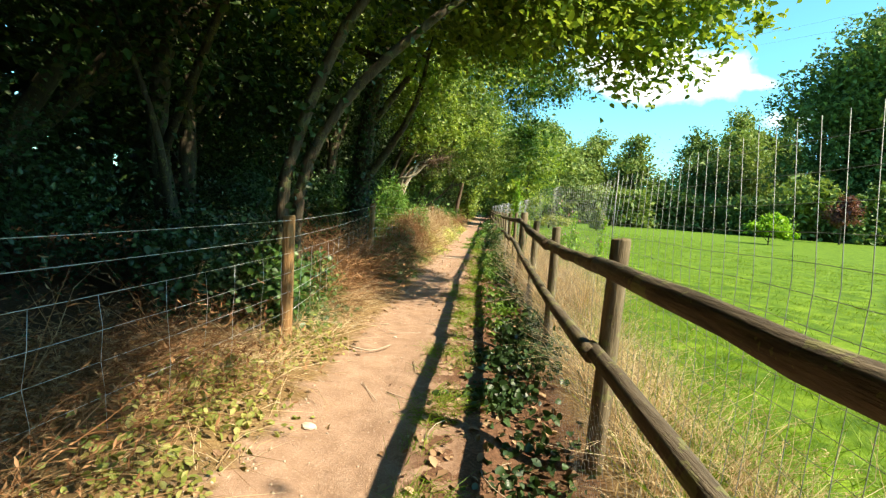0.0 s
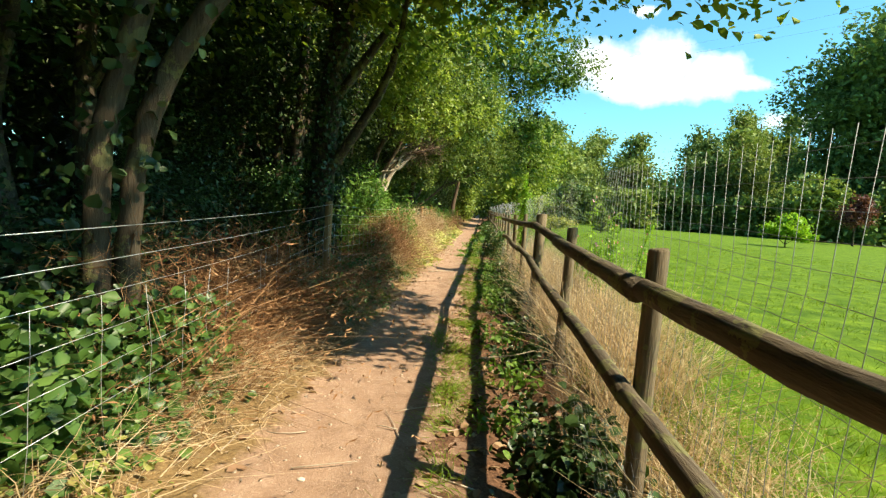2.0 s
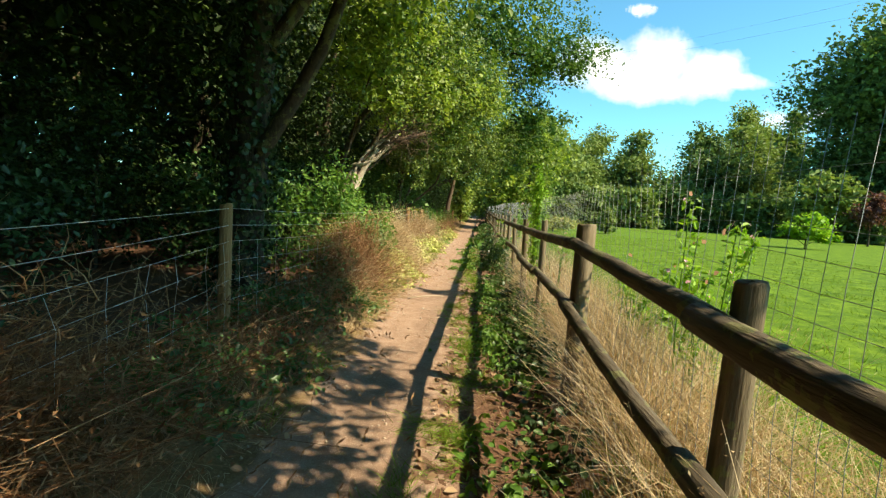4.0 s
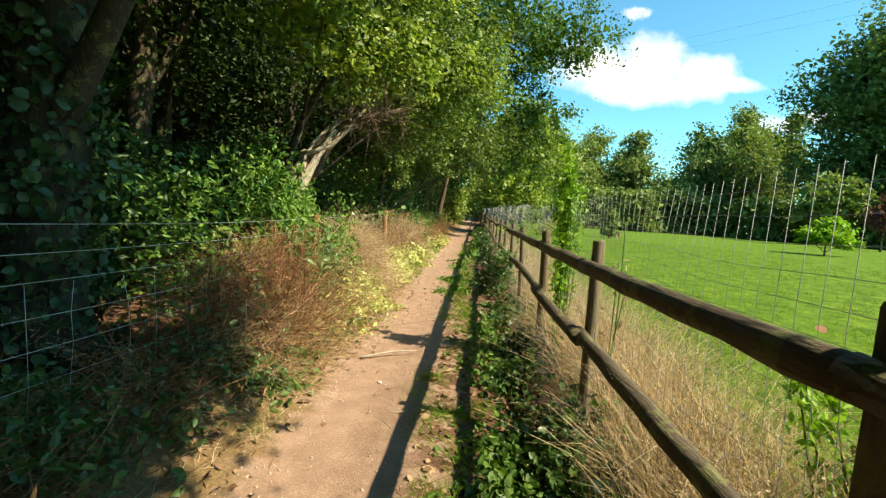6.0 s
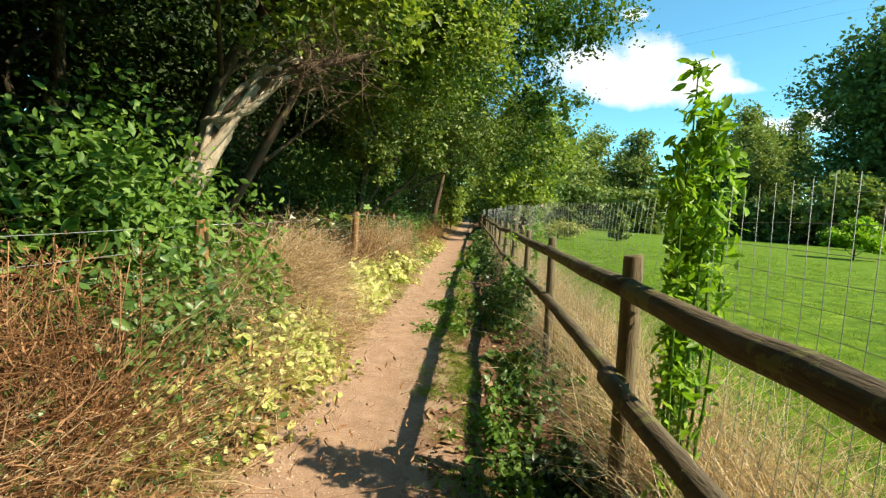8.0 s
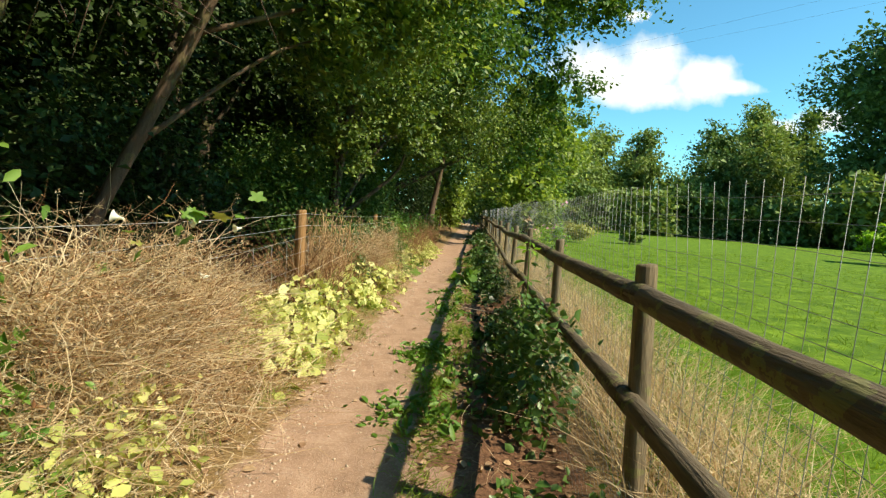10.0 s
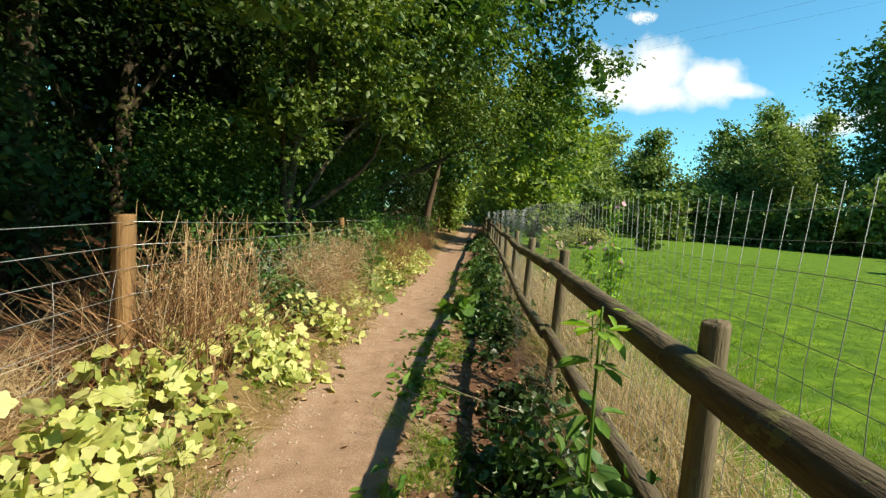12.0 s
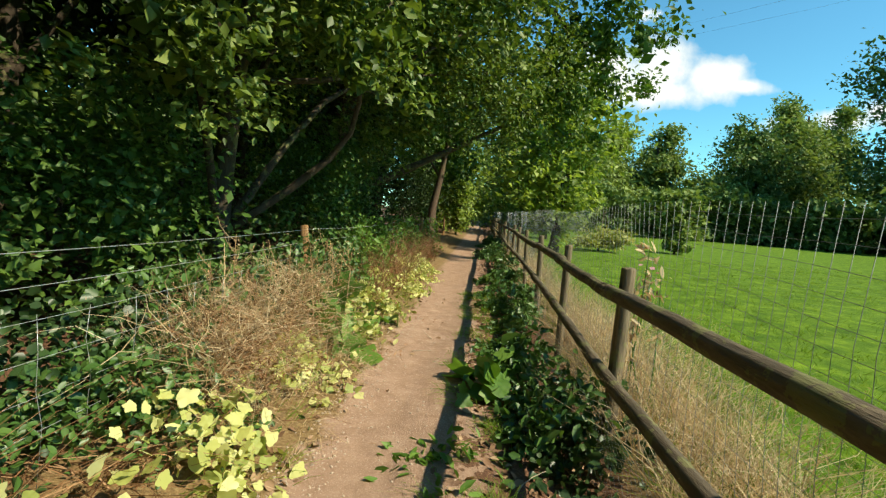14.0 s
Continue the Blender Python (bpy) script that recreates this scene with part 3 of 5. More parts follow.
# high boughs, mostly out of view, added to shade the start of the walk
for k, (x, y, z, r) in enumerate([(1.2, -1.5, 6.2, 2.6), (2.4, 1.6, 7.4, 2.5), (0.6, 2.6, 5.6, 2.3), (3.0, -3.5, 7.6, 2.6), (0.3, 5.2, 6.8, 1.5), (0.8, -5.5, 6.0, 2.6), (2.2, 7.4, 7.6, 1.9), (3.4, 0.0, 8.2, 2.4), (2.2, -1.2, 7.0, 2.2), (1.9, 8.2, 6.2, 1.7), (2.3, -0.4, 6.0, 1.3), (3.0, 0.5, 6.8, 1.0), (2.9, 8.5, 5.5, 1.25)]):
    make_tree("high leafy bough added to cast shade on the verge", [(-5.6 - 0.35 * k, y, 0), (-5.2, y, 3.5), (-2.6, y, z - 0.5), (x, y, z + 0.3)], (0.15, 0.13, 0.09, 0.04), None,
              [(x, y, z, r, r, 1.0), (x - 1.6, y + 0.6, z - 0.6, r * 0.8, r * 0.8, 0.9), (x + 0.8, y - 0.8, z + 0.8, r * 0.7, r * 0.8, 0.8)], 13000, 0.1, M_OAK, 700 + k, rich=False, fill=0.4, fill_size=2.2)
# ivy-clad trunk
make_tree("thick tree trunk clad in dark ivy behind the fence", [(-1.85, 11.0, 0), (-1.8, 11.0, 1.5), (-1.7, 11.0, 3.2), (-1.3, 10.9, 5.5), (-1.0, 11, 8)], (0.26, 0.22, 0.2, 0.16, 0.08), None,
          [(0.0, 10.6, 5.2, 2.2, 2.2, 1.5), (-2.6, 10.4, 6.0, 2.2, 2.2, 2.0), (-2.9, 12.4, 6.4, 1.8, 1.8, 1.8), (-0.3, 9.7, 4.5, 1.2, 1.1, 0.8)], 18000, 0.09, M_HAZEL, 23, ivy=5000, clumps=48, spread=0.13)
make_tree("hanging sprays of olive-green leaves beside the path", [(-1.9, 15.6, 0), (-1.8, 15.6, 2.0), (-1.0, 15.8, 3.8), (0.4, 16.6, 5.2)], (0.08, 0.07, 0.055, 0.025), None,
          [(-0.1, 15.7, 3.9, 1.2, 1.2, 1.1), (0.9, 18.3, 4.5, 1.3, 1.5, 1.2), (0.2, 18.5, 3.5, 0.9, 1.0, 0.7), (-0.9, 14.2, 3.9, 1.0, 1.2, 1.1), (-0.5, 13.2, 4.6, 1.0, 1.2, 1.0)], 24000, 0.062, M_HAZEL, 33, clumps=46, spread=0.13, rich=False)
# the wood: shade is put into the leaf colour; trees behind the start stand unseen
wood = [(-3.6, 2.0), (-4.2, -2.5), (-3.4, -6.0), (-3.8, 7.6), (-5.2, 10.2), (-3.6, 14.2), (-5.0, 17.6), (-3.4, 20.6), (-4.8, 24.0), (-3.0, 27.4), (-6.5, 4.5), (-7.0, 0.0), (-7.4, 13.5), (-7.5, 20.5), (-2.2, -10.0), (-5.5, 30.5), (-9.5, 7.5), (-9.5, 26.0)]
for k, (x, y) in enumerate(wood):
    g = np.random.default_rng(100 + k)
    h = g.uniform(8.0, 10.5)
    r = g.uniform(2.2, 2.9)
    near = x > -4.5
    blobs = [(x + g.normal() * 0.7, y + g.normal() * 0.9, h * 0.72, r * 1.15, r * 1.15, r), (x + (1.5 if y < 9 else 0.6) + g.normal() * 0.4, y + g.normal(), h * 0.5, r, r, r * 0.7),
             (x - 0.5, y + g.normal() * 1.2, h * 0.42, r * 0.8, r * 0.8, r * 0.6), (x + 0.6, y + g.normal(), h * 0.9, r * 0.8, r * 0.8, r * 0.7)]
    make_tree("tall broadleaf tree in the wood, leaves coloured as if in shade", [(x, y, 0), (x + g.normal() * 0.2, y, h * 0.3), (x + 0.4, y + g.normal() * 0.3, h * 0.85)], (0.17, 0.14, 0.05), None, blobs,
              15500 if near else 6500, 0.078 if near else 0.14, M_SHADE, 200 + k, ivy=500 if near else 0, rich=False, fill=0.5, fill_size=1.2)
# leaf wall added behind the wood to fill gaps and block sky light
def make_light_block():
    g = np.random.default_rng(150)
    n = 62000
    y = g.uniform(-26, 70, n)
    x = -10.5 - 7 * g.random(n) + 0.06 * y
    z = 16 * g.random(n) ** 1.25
    # second strip behind the walker's start, out of view, also blocks light
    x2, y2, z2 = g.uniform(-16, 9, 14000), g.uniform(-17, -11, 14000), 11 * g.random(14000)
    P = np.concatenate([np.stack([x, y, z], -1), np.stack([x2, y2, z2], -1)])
    # dark ivy colour stands in for the shade of the wood's depth
    ob = part("light_block_leaves", leaves(P, 0.58, g, 0.2, 0.8, False), M_IVY)
    tagged(ob, "dark leaf wall added behind the wood to block sky light", "wood", kind="stuff")


make_light_block()


def make_sky_block():
    """A closed leaf layer added over the wood to keep sky light off the undergrowth."""
    g = np.random.default_rng(151)
    n = 26000
    y = g.uniform(-18, 62, n)
    x = -4.2 - 14 * g.random(n) + 0.06 * y
    P = np.stack([x, y, 9.5 + 2.5 * g.random(n) + 0.8 * np.sin(x * 0.9) * np.sin(y * 0.7)], -1)
    ob = part("sky_block_layer", leaves(P, 0.7, g, 1.0, 0.75, False), M_SHADE)
    tagged(ob, "dark leaf layer added high over the wood to block sky light", "canopy", kind="stuff")


make_sky_block()
# understorey behind the stock fence; M_SHADE shrubs carry deep shade in their leaf colour
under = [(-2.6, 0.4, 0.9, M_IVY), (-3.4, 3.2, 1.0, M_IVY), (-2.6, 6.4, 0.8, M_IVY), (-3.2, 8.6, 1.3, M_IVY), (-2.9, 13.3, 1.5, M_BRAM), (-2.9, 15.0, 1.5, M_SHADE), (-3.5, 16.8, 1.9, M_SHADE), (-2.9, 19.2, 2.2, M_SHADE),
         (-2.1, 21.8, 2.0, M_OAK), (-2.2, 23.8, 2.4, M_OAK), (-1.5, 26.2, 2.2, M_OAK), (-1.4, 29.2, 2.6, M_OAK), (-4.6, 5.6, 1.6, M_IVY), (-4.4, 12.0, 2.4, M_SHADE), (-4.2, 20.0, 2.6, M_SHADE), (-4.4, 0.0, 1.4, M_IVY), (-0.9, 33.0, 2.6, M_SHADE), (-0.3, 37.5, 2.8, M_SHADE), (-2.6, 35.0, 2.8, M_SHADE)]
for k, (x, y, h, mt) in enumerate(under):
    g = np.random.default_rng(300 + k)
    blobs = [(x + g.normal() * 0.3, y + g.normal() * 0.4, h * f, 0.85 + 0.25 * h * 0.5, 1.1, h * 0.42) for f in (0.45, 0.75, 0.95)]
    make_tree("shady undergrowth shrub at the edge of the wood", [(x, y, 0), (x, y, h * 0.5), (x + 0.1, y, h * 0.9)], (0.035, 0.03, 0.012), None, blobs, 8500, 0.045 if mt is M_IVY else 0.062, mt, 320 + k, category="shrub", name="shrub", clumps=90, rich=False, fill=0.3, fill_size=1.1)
# big oak whose crown reaches out over the fence, further along the path, and the trees closing the walk
make_tree("big spreading oak with boughs hanging over the path", [(-2.0, 29.5, 0), (-1.8, 29.5, 3), (-0.2, 29.5, 6.5), (1.0, 29.5, 11)], (0.42, 0.36, 0.28, 0.12), None,
          [(2.0, 28.5, 10.0, 4.2, 4.0, 3.0), (5.2, 29.2, 9.0, 3.0, 2.6, 2.2), (4.6, 29.8, 5.8, 2.2, 2.2, 1.4), (1.5, 27.5, 6.5, 2.8, 2.8, 1.8), (-2.5, 28.5, 8.0, 3.2, 3.2, 3.0), (0.8, 25.0, 6.0, 2.4, 2.2, 1.6), (3.2, 31.0, 4.2, 2.2, 1.6, 1.3)],
          60000, 0.115, M_OAK, 24, clumps=60, spread=0.12, rich=False)
make_tree("leafy tree with thin trailing twigs over the path", [(-2.75, 17.2, 0), (-2.14, 17.2, 1.25), (-1.47, 17.2, 2.53), (-0.5, 17.2, 4.6), (-0.2, 17.2, 5.8)], (0.085, 0.066, 0.06, 0.045, 0.025), None,
          [(-0.1, 17.4, 5.0, 1.6, 2.2, 1.6), (0.9, 18.4, 4.6, 1.3, 1.4, 0.8), (-0.8, 15.8, 4.6, 1.5, 1.5, 1.3), (-0.5, 20.3, 4.4, 1.2, 1.5, 1.3), (-0.3, 18.3, 3.3, 0.9, 1.1, 0.7)], 26000, 0.067, M_OLIVE, 25, bark=M_STAKEBARK, clumps=48, spread=0.13, rich=False)
make_tree("leafy tree with low hanging sprays at the path's edge", [(-1.3, 23.0, 0), (-1.2, 23.0, 2), (-0.8, 22.8, 4), (-0.2, 22.8, 6.5)], (0.13, 0.11, 0.08, 0.03), None,
          [(-0.1, 22.4, 4.3, 1.3, 1.5, 1.5), (0.4, 22.4, 3.0, 0.8, 0.8, 0.7), (-0.8, 21.5, 2.6, 0.8, 0.9, 0.8), (-0.9, 24.2, 4.2, 1.4, 1.4, 1.5), (0.6, 24.4, 4.6, 1.0, 1.1, 1.0), (1.5, 25.5, 4.4, 1.3, 1.3, 1.5), (2.4, 27.5, 4.4, 1.5, 1.4, 1.5), (0.2, 26.5, 3.3, 1.0, 1.2, 1.1)], 40000, 0.066, M_OLIVE, 26, clumps=44, spread=0.13, rich=False)
for k, (x, y, h, r) in enumerate([(-1.5, 34, 9, 3.0), (6.0, 37.5, 8, 2.8), (0.4, 41.5, 9, 3.0), (0.0, 47, 10, 3.6), (8.0, 49, 9, 3.2), (1.2, 55, 10, 4.0), (7.5, 55, 10, 4.0), (-6, 36, 10, 3.5), (-5, 45, 11, 4.0), (2.0, 64, 11, 4.5)]):
    g = np.random.default_rng(400 + k)
    blobs = [(x + 0.4, y, h * 0.7, r, r, r * 0.9), (x + g.normal(), y - 1, h * 0.4, r * 0.8, r * 0.8, r * 0.6), (x + g.normal(), y, h * 0.2, r * 0.6, r * 0.7, r * 0.5), (x, y + 1, h * 0.95, r * 0.6, r * 0.6, r * 0.5)]
    make_tree("leafy tree closing over the far end of the path", [(x, y, 0), (x + g.normal() * 0.3, y, h * 0.4), (x, y, h * 0.9)], (0.22, 0.18, 0.06), None, blobs, 9000, 0.18, M_HAZEL if k % 2 else M_OAK, 420 + k, rich=False, clumps=80)

make_tree("brown leaning trunk at the wood's edge far along the path", [(0.7, 35.3, 0), (0.75, 35.3, 1.4), (1.0, 35.3, 2.8), (1.3, 35.3, 5)], (0.2, 0.15, 0.11, 0.05), None, [(0.8, 35.3, 5.4, 1.8, 1.8, 1.2), (-0.6, 35.5, 4.2, 1.3, 1.3, 1.0)], 4500, 0.14, M_OAK, 34, bark=M_STAKEBARK, rich=False)
make_tree("bright leafy bush at the far bend of the path", [(1.9, 44, 0), (1.9, 44, 1.0), (2.0, 44, 2.2)], (0.07, 0.06, 0.03), None, [(1.9, 44, 1.2, 0.9, 1.0, 1.0), (2.0, 44, 2.6, 0.8, 0.9, 0.8)], 4000, 0.13, M_HAZEL, 35, rich=False, category="shrub", name="shrub")

# trees and hedge round the meadow
far = [(63.5, 71, 36, 12, M_FARDARK), (78, 64, 35, 12, M_FARDARK), (49.5, 93, 19.5, 7, M_FARDARK), (36, 96, 18.5, 5.5, M_FARLEAF), (55.5, 92, 20.5, 7, M_FARLEAF), (62, 104, 27, 5, M_FARLEAF), (68, 106, 28, 5, M_FARLEAF), (74, 106, 27, 5, M_FARLEAF),
       (29, 100, 19.5, 6, M_FARLEAF), (24, 108, 21, 6, M_FARLEAF), (20, 104, 21, 7, M_FARDARK), (13, 92, 19, 7, M_FARLEAF), (16, 78, 16, 6, M_FARLEAF), (10, 70, 13, 5, M_FARLEAF), (22, 84, 11, 5, M_FARLEAF), (76, 92, 16, 8, M_FARDARK)]
for k, (x, y, h, r, mt) in enumerate(far):
    g = np.random.default_rng(500 + k)
    blobs = [(x + g.normal() * r * 0.2, y + g.normal() * r * 0.25, h * f, r * q, r * q, max(r * 0.42, h * 0.11)) for f, q in ((0.18, 0.85), (0.32, 0.9), (0.46, 0.95), (0.6, 0.88), (0.73, 0.75), (0.87, 0.5), (0.5, 0.8))]
    make_tree("tall broadleaf tree beyond the meadow", [(x, y, 0), (x + g.normal() * 0.5, y, h * 0.4), (x, y, h * 0.85)], (0.6, 0.45, 0.15), None, blobs, 62000 if r > 9 else 14000, 0.46 if r > 9 else 0.42, mt, 520 + k, rich=False, clumps=90, spread=0.17, fill=0.35, fill_size=1.5)
hedge = [(8 + 6.2 * k, 82 - 3.0 * k + 4 * math.sin(k * 1.7)) for k in range(13)] + [(24 + 6.5 * k, 88 - 2.6 * k + 3 * math.sin(k * 2.3)) for k in range(9)] + [(42, 66.5), (47.5, 69), (52, 66), (34, 73), (58, 70)]
for k, (x, y) in enumerate(hedge):
    g = np.random.default_rng(600 + k)
    h = g.uniform(4.5, 8.5)
    blobs = [(x + g.normal() * 1.5, y + g.normal() * 0.6, h * f, 3.8, 2.2, h * 0.3) for f in (0.15, 0.45, 0.75)]
    make_tree("dark overgrown hedge bush along the far meadow edge", [(x, y, 0), (x, y, h * 0.5), (x, y, h * 0.8)], (0.12, 0.1, 0.04), None, blobs, 4600, 0.46, M_FARDARK if k % 3 else M_FARLEAF, 620 + k, rich=False, category="hedge", name="hedge_bush")
make_tree("young lime-green tree standing in the meadow", [(25.0, 36.3, 0), (25, 36.3, 0.8), (25, 36.3, 2.0)], (0.05, 0.04, 0.02), None, [(25, 36.3, 1.35, 1.5, 1.2, 0.6), (25.3, 36.3, 2.0, 0.9, 0.8, 0.5), (24.0, 36.3, 1.1, 0.8, 0.7, 0.45), (26.2, 36.3, 0.9, 0.7, 0.7, 0.4)], 4200, 0.16, M_LIME, 27, rich=False, clumps=30)
make_tree("purple-leaved small tree by the far hedge", [(42.6, 50.7, 0), (42.6, 50.7, 1.5), (42.8, 50.7, 4)], (0.09, 0.07, 0.03), None, [(42.6, 50.7, 3.2, 1.7, 1.4, 1.3), (43, 50.7, 4.4, 1.1, 0.9, 0.9)], 3000, 0.2, M_PURPLE, 28, rich=False, clumps=40)
make_tree("low rough bush in the meadow", [(13.5, 42, 0), (13.5, 42, 0.6), (13.6, 42, 1.4)], (0.06, 0.05, 0.02), None, [(13.5, 42, 0.8, 0.7, 0.7, 0.8), (13.6, 42, 1.6, 0.45, 0.45, 0.6)], 2500, 0.16, M_FARLEAF, 29, rich=False, clumps=30, category="shrub", name="shrub")
make_tree("rough scrub patch at the meadow's edge", [(8.8, 40, 0), (8.8, 40, 0.4), (8.9, 40, 0.9)], (0.06, 0.05, 0.02), None, [(8.8, 40, 0.5, 1.6, 1.2, 0.6), (10.6, 44, 0.5, 1.6, 1.2, 0.5)], 3500, 0.14, M_HERB, 30, rich=False, clumps=40, category="shrub", name="shrub")


# ---- bleached ivy stems round a leaning dead trunk ----
def make_dead_trunk():
    g = np.random.default_rng(31)
    root = new("dead_trunk")
    root.location = (-1.55, 14.2, 0)
    o = np.array(root.location)
    tagged(root, "leaning dead trunk wrapped in bleached twisted ivy stems", "dead tree")
    core = [(-1.55, 14.2, 0), (-1.5, 14.5, 0.9), (-1.3, 14.75, 1.8), (-1.1, 14.8, 2.18), (-0.86, 14.8, 2.42), (-0.58, 14.8, 2.59), (-0.3, 14.85, 2.68), (0.08, 14.95, 2.82)]
    part("core", tube(bend(core, 20) - o, np.linspace(0.08, 0.03, 20), 9, 0.1, 1), M_STAKEBARK, root, smooth=True)
    base = bend(core, 30)
    for k in range(22):
        ph, tw = g.uniform(0, 6.28), g.uniform(8, 15) * (1 if k % 3 else -1)
        s = np.linspace(0, 1, 30)
        off = 0.085 * (1 + 0.3 * g.normal()) * np.stack([np.cos(ph + tw * s), np.sin(ph + tw * s) * 0.7, np.sin(ph + tw * s)], -1)
        a = int(g.integers(4, 9))
        line = (base + off * np.linspace(1.45, 0.55, 30)[:, None] + np.cumsum(g.normal(size=(30, 3)) * 0.009, 0))[a:29 - int(g.integers(5, 14))]
        part("ivy_stem", tube(line - o, np.linspace(0.055, 0.022, len(line)) * g.uniform(0.4, 1.15), 6, 0.12, k), M_PALE, root, smooth=True)
    tw = []
    for k in range(150):
        s = base[g.integers(19, 30)] + g.normal(size=3) * 0.08
        d = unit(np.array([0.45, 0.25, 0.1]) + g.normal(size=3) * 0.9)
        L = g.uniform(0.15, 0.6)
        tw.append(tube(bend([s, s + d * L * 0.4 + g.normal(size=3) * 0.08, s + d * L + g.normal(size=3) * 0.16], 5) - o, np.linspace(0.005, 0.0018, 5), 4))
    part("dry_twig_tangle", join(tw), M_STAKEBARK, root, "tangled dry twigs")


make_dead_trunk()


# ---- verges ----
def scatter(n, u0, u1, y0, y1, g, dz=0.0, power=1.0):
    u = u0 + (u1 - u0) * g.random(n) ** power
    y = g.uniform(y0, y1, n)
    return on_ground(u, y, dz)


def stuff(name, data, mat, label, category):
    ob = part(name, data, mat)
    return tagged(ob, label, category, kind="stuff")


def heap(y0, y1, u0, u1, h, n, g, clumps=18, low_left=False):
    """Places in a bushy heap over a stretch of verge: low at its edges, uneven on top."""
    c = np.stack([g.uniform(u0, u1, clumps), g.uniform(y0, y1, clumps), g.uniform(0.55, 1.1, clumps)], -1)
    k = g.integers(0, clumps, n)
    u = c[k, 0] + g.normal(size=n) * 0.13
    y = c[k, 1] + g.normal(size=n) * 0.16
    edge = np.clip((u - u0 + 0.08) / 0.4 if low_left else (u1 + 0.12 - u) / 0.35, 0.12, 1)
    z = h * c[k, 2] * edge * g.random(n) ** 0.6
    P = on_ground(u, y)
    P[:, 2] += z
    return P


def stalk_heap(name, y0, y1, u0, u1, h, n, mat, label, category, seed, width=0.005, droop=0.5, lean=0.45, tuft=14, segs=3, vary=0.3, lift=0.0, heads=0.0, kink=0.07):
    """Dead stalks and blades standing and sprawling in tufts."""
    g = np.random.default_rng(seed)
    if u1 < -1.5:
        u0, u1 = u0 - 0.07, u1 - 0.07
    m = max(4, n // tuft)
    cu, cy = g.uniform(u0, u1, m), g.uniform(y0, y1, m)
    k = g.integers(0, m, n)
    P = on_ground(cu[k] + g.normal(size=n) * 0.06, cy[k] + g.normal(size=n) * 0.07, -0.01)
    P[:, 2] += lift * g.random(n)
    tilt = g.normal(size=(m, 3)) * lean
    way = np.array([0, 0, 1.0]) + (tilt[k] + g.normal(size=(n, 3)) * lean * 0.7) * [1, 1, 0.1]
    a = ribbons(P, way, h, width, g, droop, segs, vary, kink)
    if heads:
        rows = a[0].reshape(n, -1, 3)[g.random(n) < heads]
        tip, low = rows[:, -2:].mean(1), rows[:, -4:-2].mean(1)
        q = np.repeat(np.arange(len(tip)), 6)
        f = g.random((len(q), 1)) * 0.55
        a = join([a, grains(tip[q] * (1 - f) + low[q] * f + g.normal(size=(len(q), 3)) * 0.008, 0.013, g)])
    return stuff(name, a, mat, label, category)


def bracken(name, y0, y1, u0, u1, h, n, mat, label, seed):
    """Collapsed fronds: arching stems set with narrow leaflets."""
    g = np.random.default_rng(seed)
    P = scatter(n, u0, u1, y0, y1, g)
    P[:, 2] += h * 0.3 * g.random(n)
    way = unit(g.normal(size=(n, 3)) * [1, 1, 0.2] + [0.25, -0.1, 0.75])
    L = h * g.uniform(0.7, 1.7, n)
    fall = unit(way * [1, 1, 0]) + np.array([0, 0, -0.8])
    d = g.uniform(0.3, 0.8, n)
    pts, axes_d, axes_s, axes_n, sv = [], [], [], [], []
    for s in np.linspace(0.15, 1.0, 11):
        c = P + way * (L * s)[:, None] + fall * (L * d * s * s * 0.6)[:, None]
        t = unit(way + fall * (d * s * 1.2)[:, None])
        side = unit(np.cross(t, g.normal(size=(n, 3)) * 0.35 + [0, 0, 1]))
        for sg in (1, -1):
            D = unit(side * sg + t * 0.35 + g.normal(size=(n, 3)) * 0.25)
            pts.append(c + D * 0.02)
            axes_d.append(D)
            N = unit(np.cross(D, t) + g.normal(size=(n, 3)) * 0.2)
            axes_n.append(N)
            axes_s.append(np.cross(N, D))
    ax = tuple(np.concatenate(a) for a in (axes_d, axes_s, axes_n))
    lv = leaves(np.concatenate(pts), 0.038, g, aspect=0.22, rich=False, axes=ax)
    lv = (lv[0], np.concatenate([lv[1], lv[1][:, 2:]], 1))
    stalks = ribbons(P, way, h * 1.1, 0.006, g, 0.5, 3)
    return stuff(name, join([lv, stalks]), mat, label, "bracken")


def tangle(name, y0, y1, u0, u1, h, n, mat, label, category, seed, length=0.34, width=0.006, heads=0.25, clumps=26, upward=0.7):
    """A mound of short bent dead stalks crossing one another in every direction."""
    g = np.random.default_rng(seed)
    P = heap(y0, y1, u0, u1, h, n, g, clumps)
    way = g.normal(size=(n, 3)) * [0.6, 0.6, 0.4] + [0.0, -0.1, upward]
    a = ribbons(P - [0, 0, 0.12], way, length, width, g, 0.7, 4, 0.45, 0.16)
    tip = a[0].reshape(n, -1, 3)[g.random(n) < heads][:, -2:].mean(1)
    q = np.repeat(np.arange(len(tip)), 4)
    return stuff(name, join([a, grains(tip[q] + g.normal(size=(len(q), 3)) * 0.01, 0.014, g)]), mat, label, category)


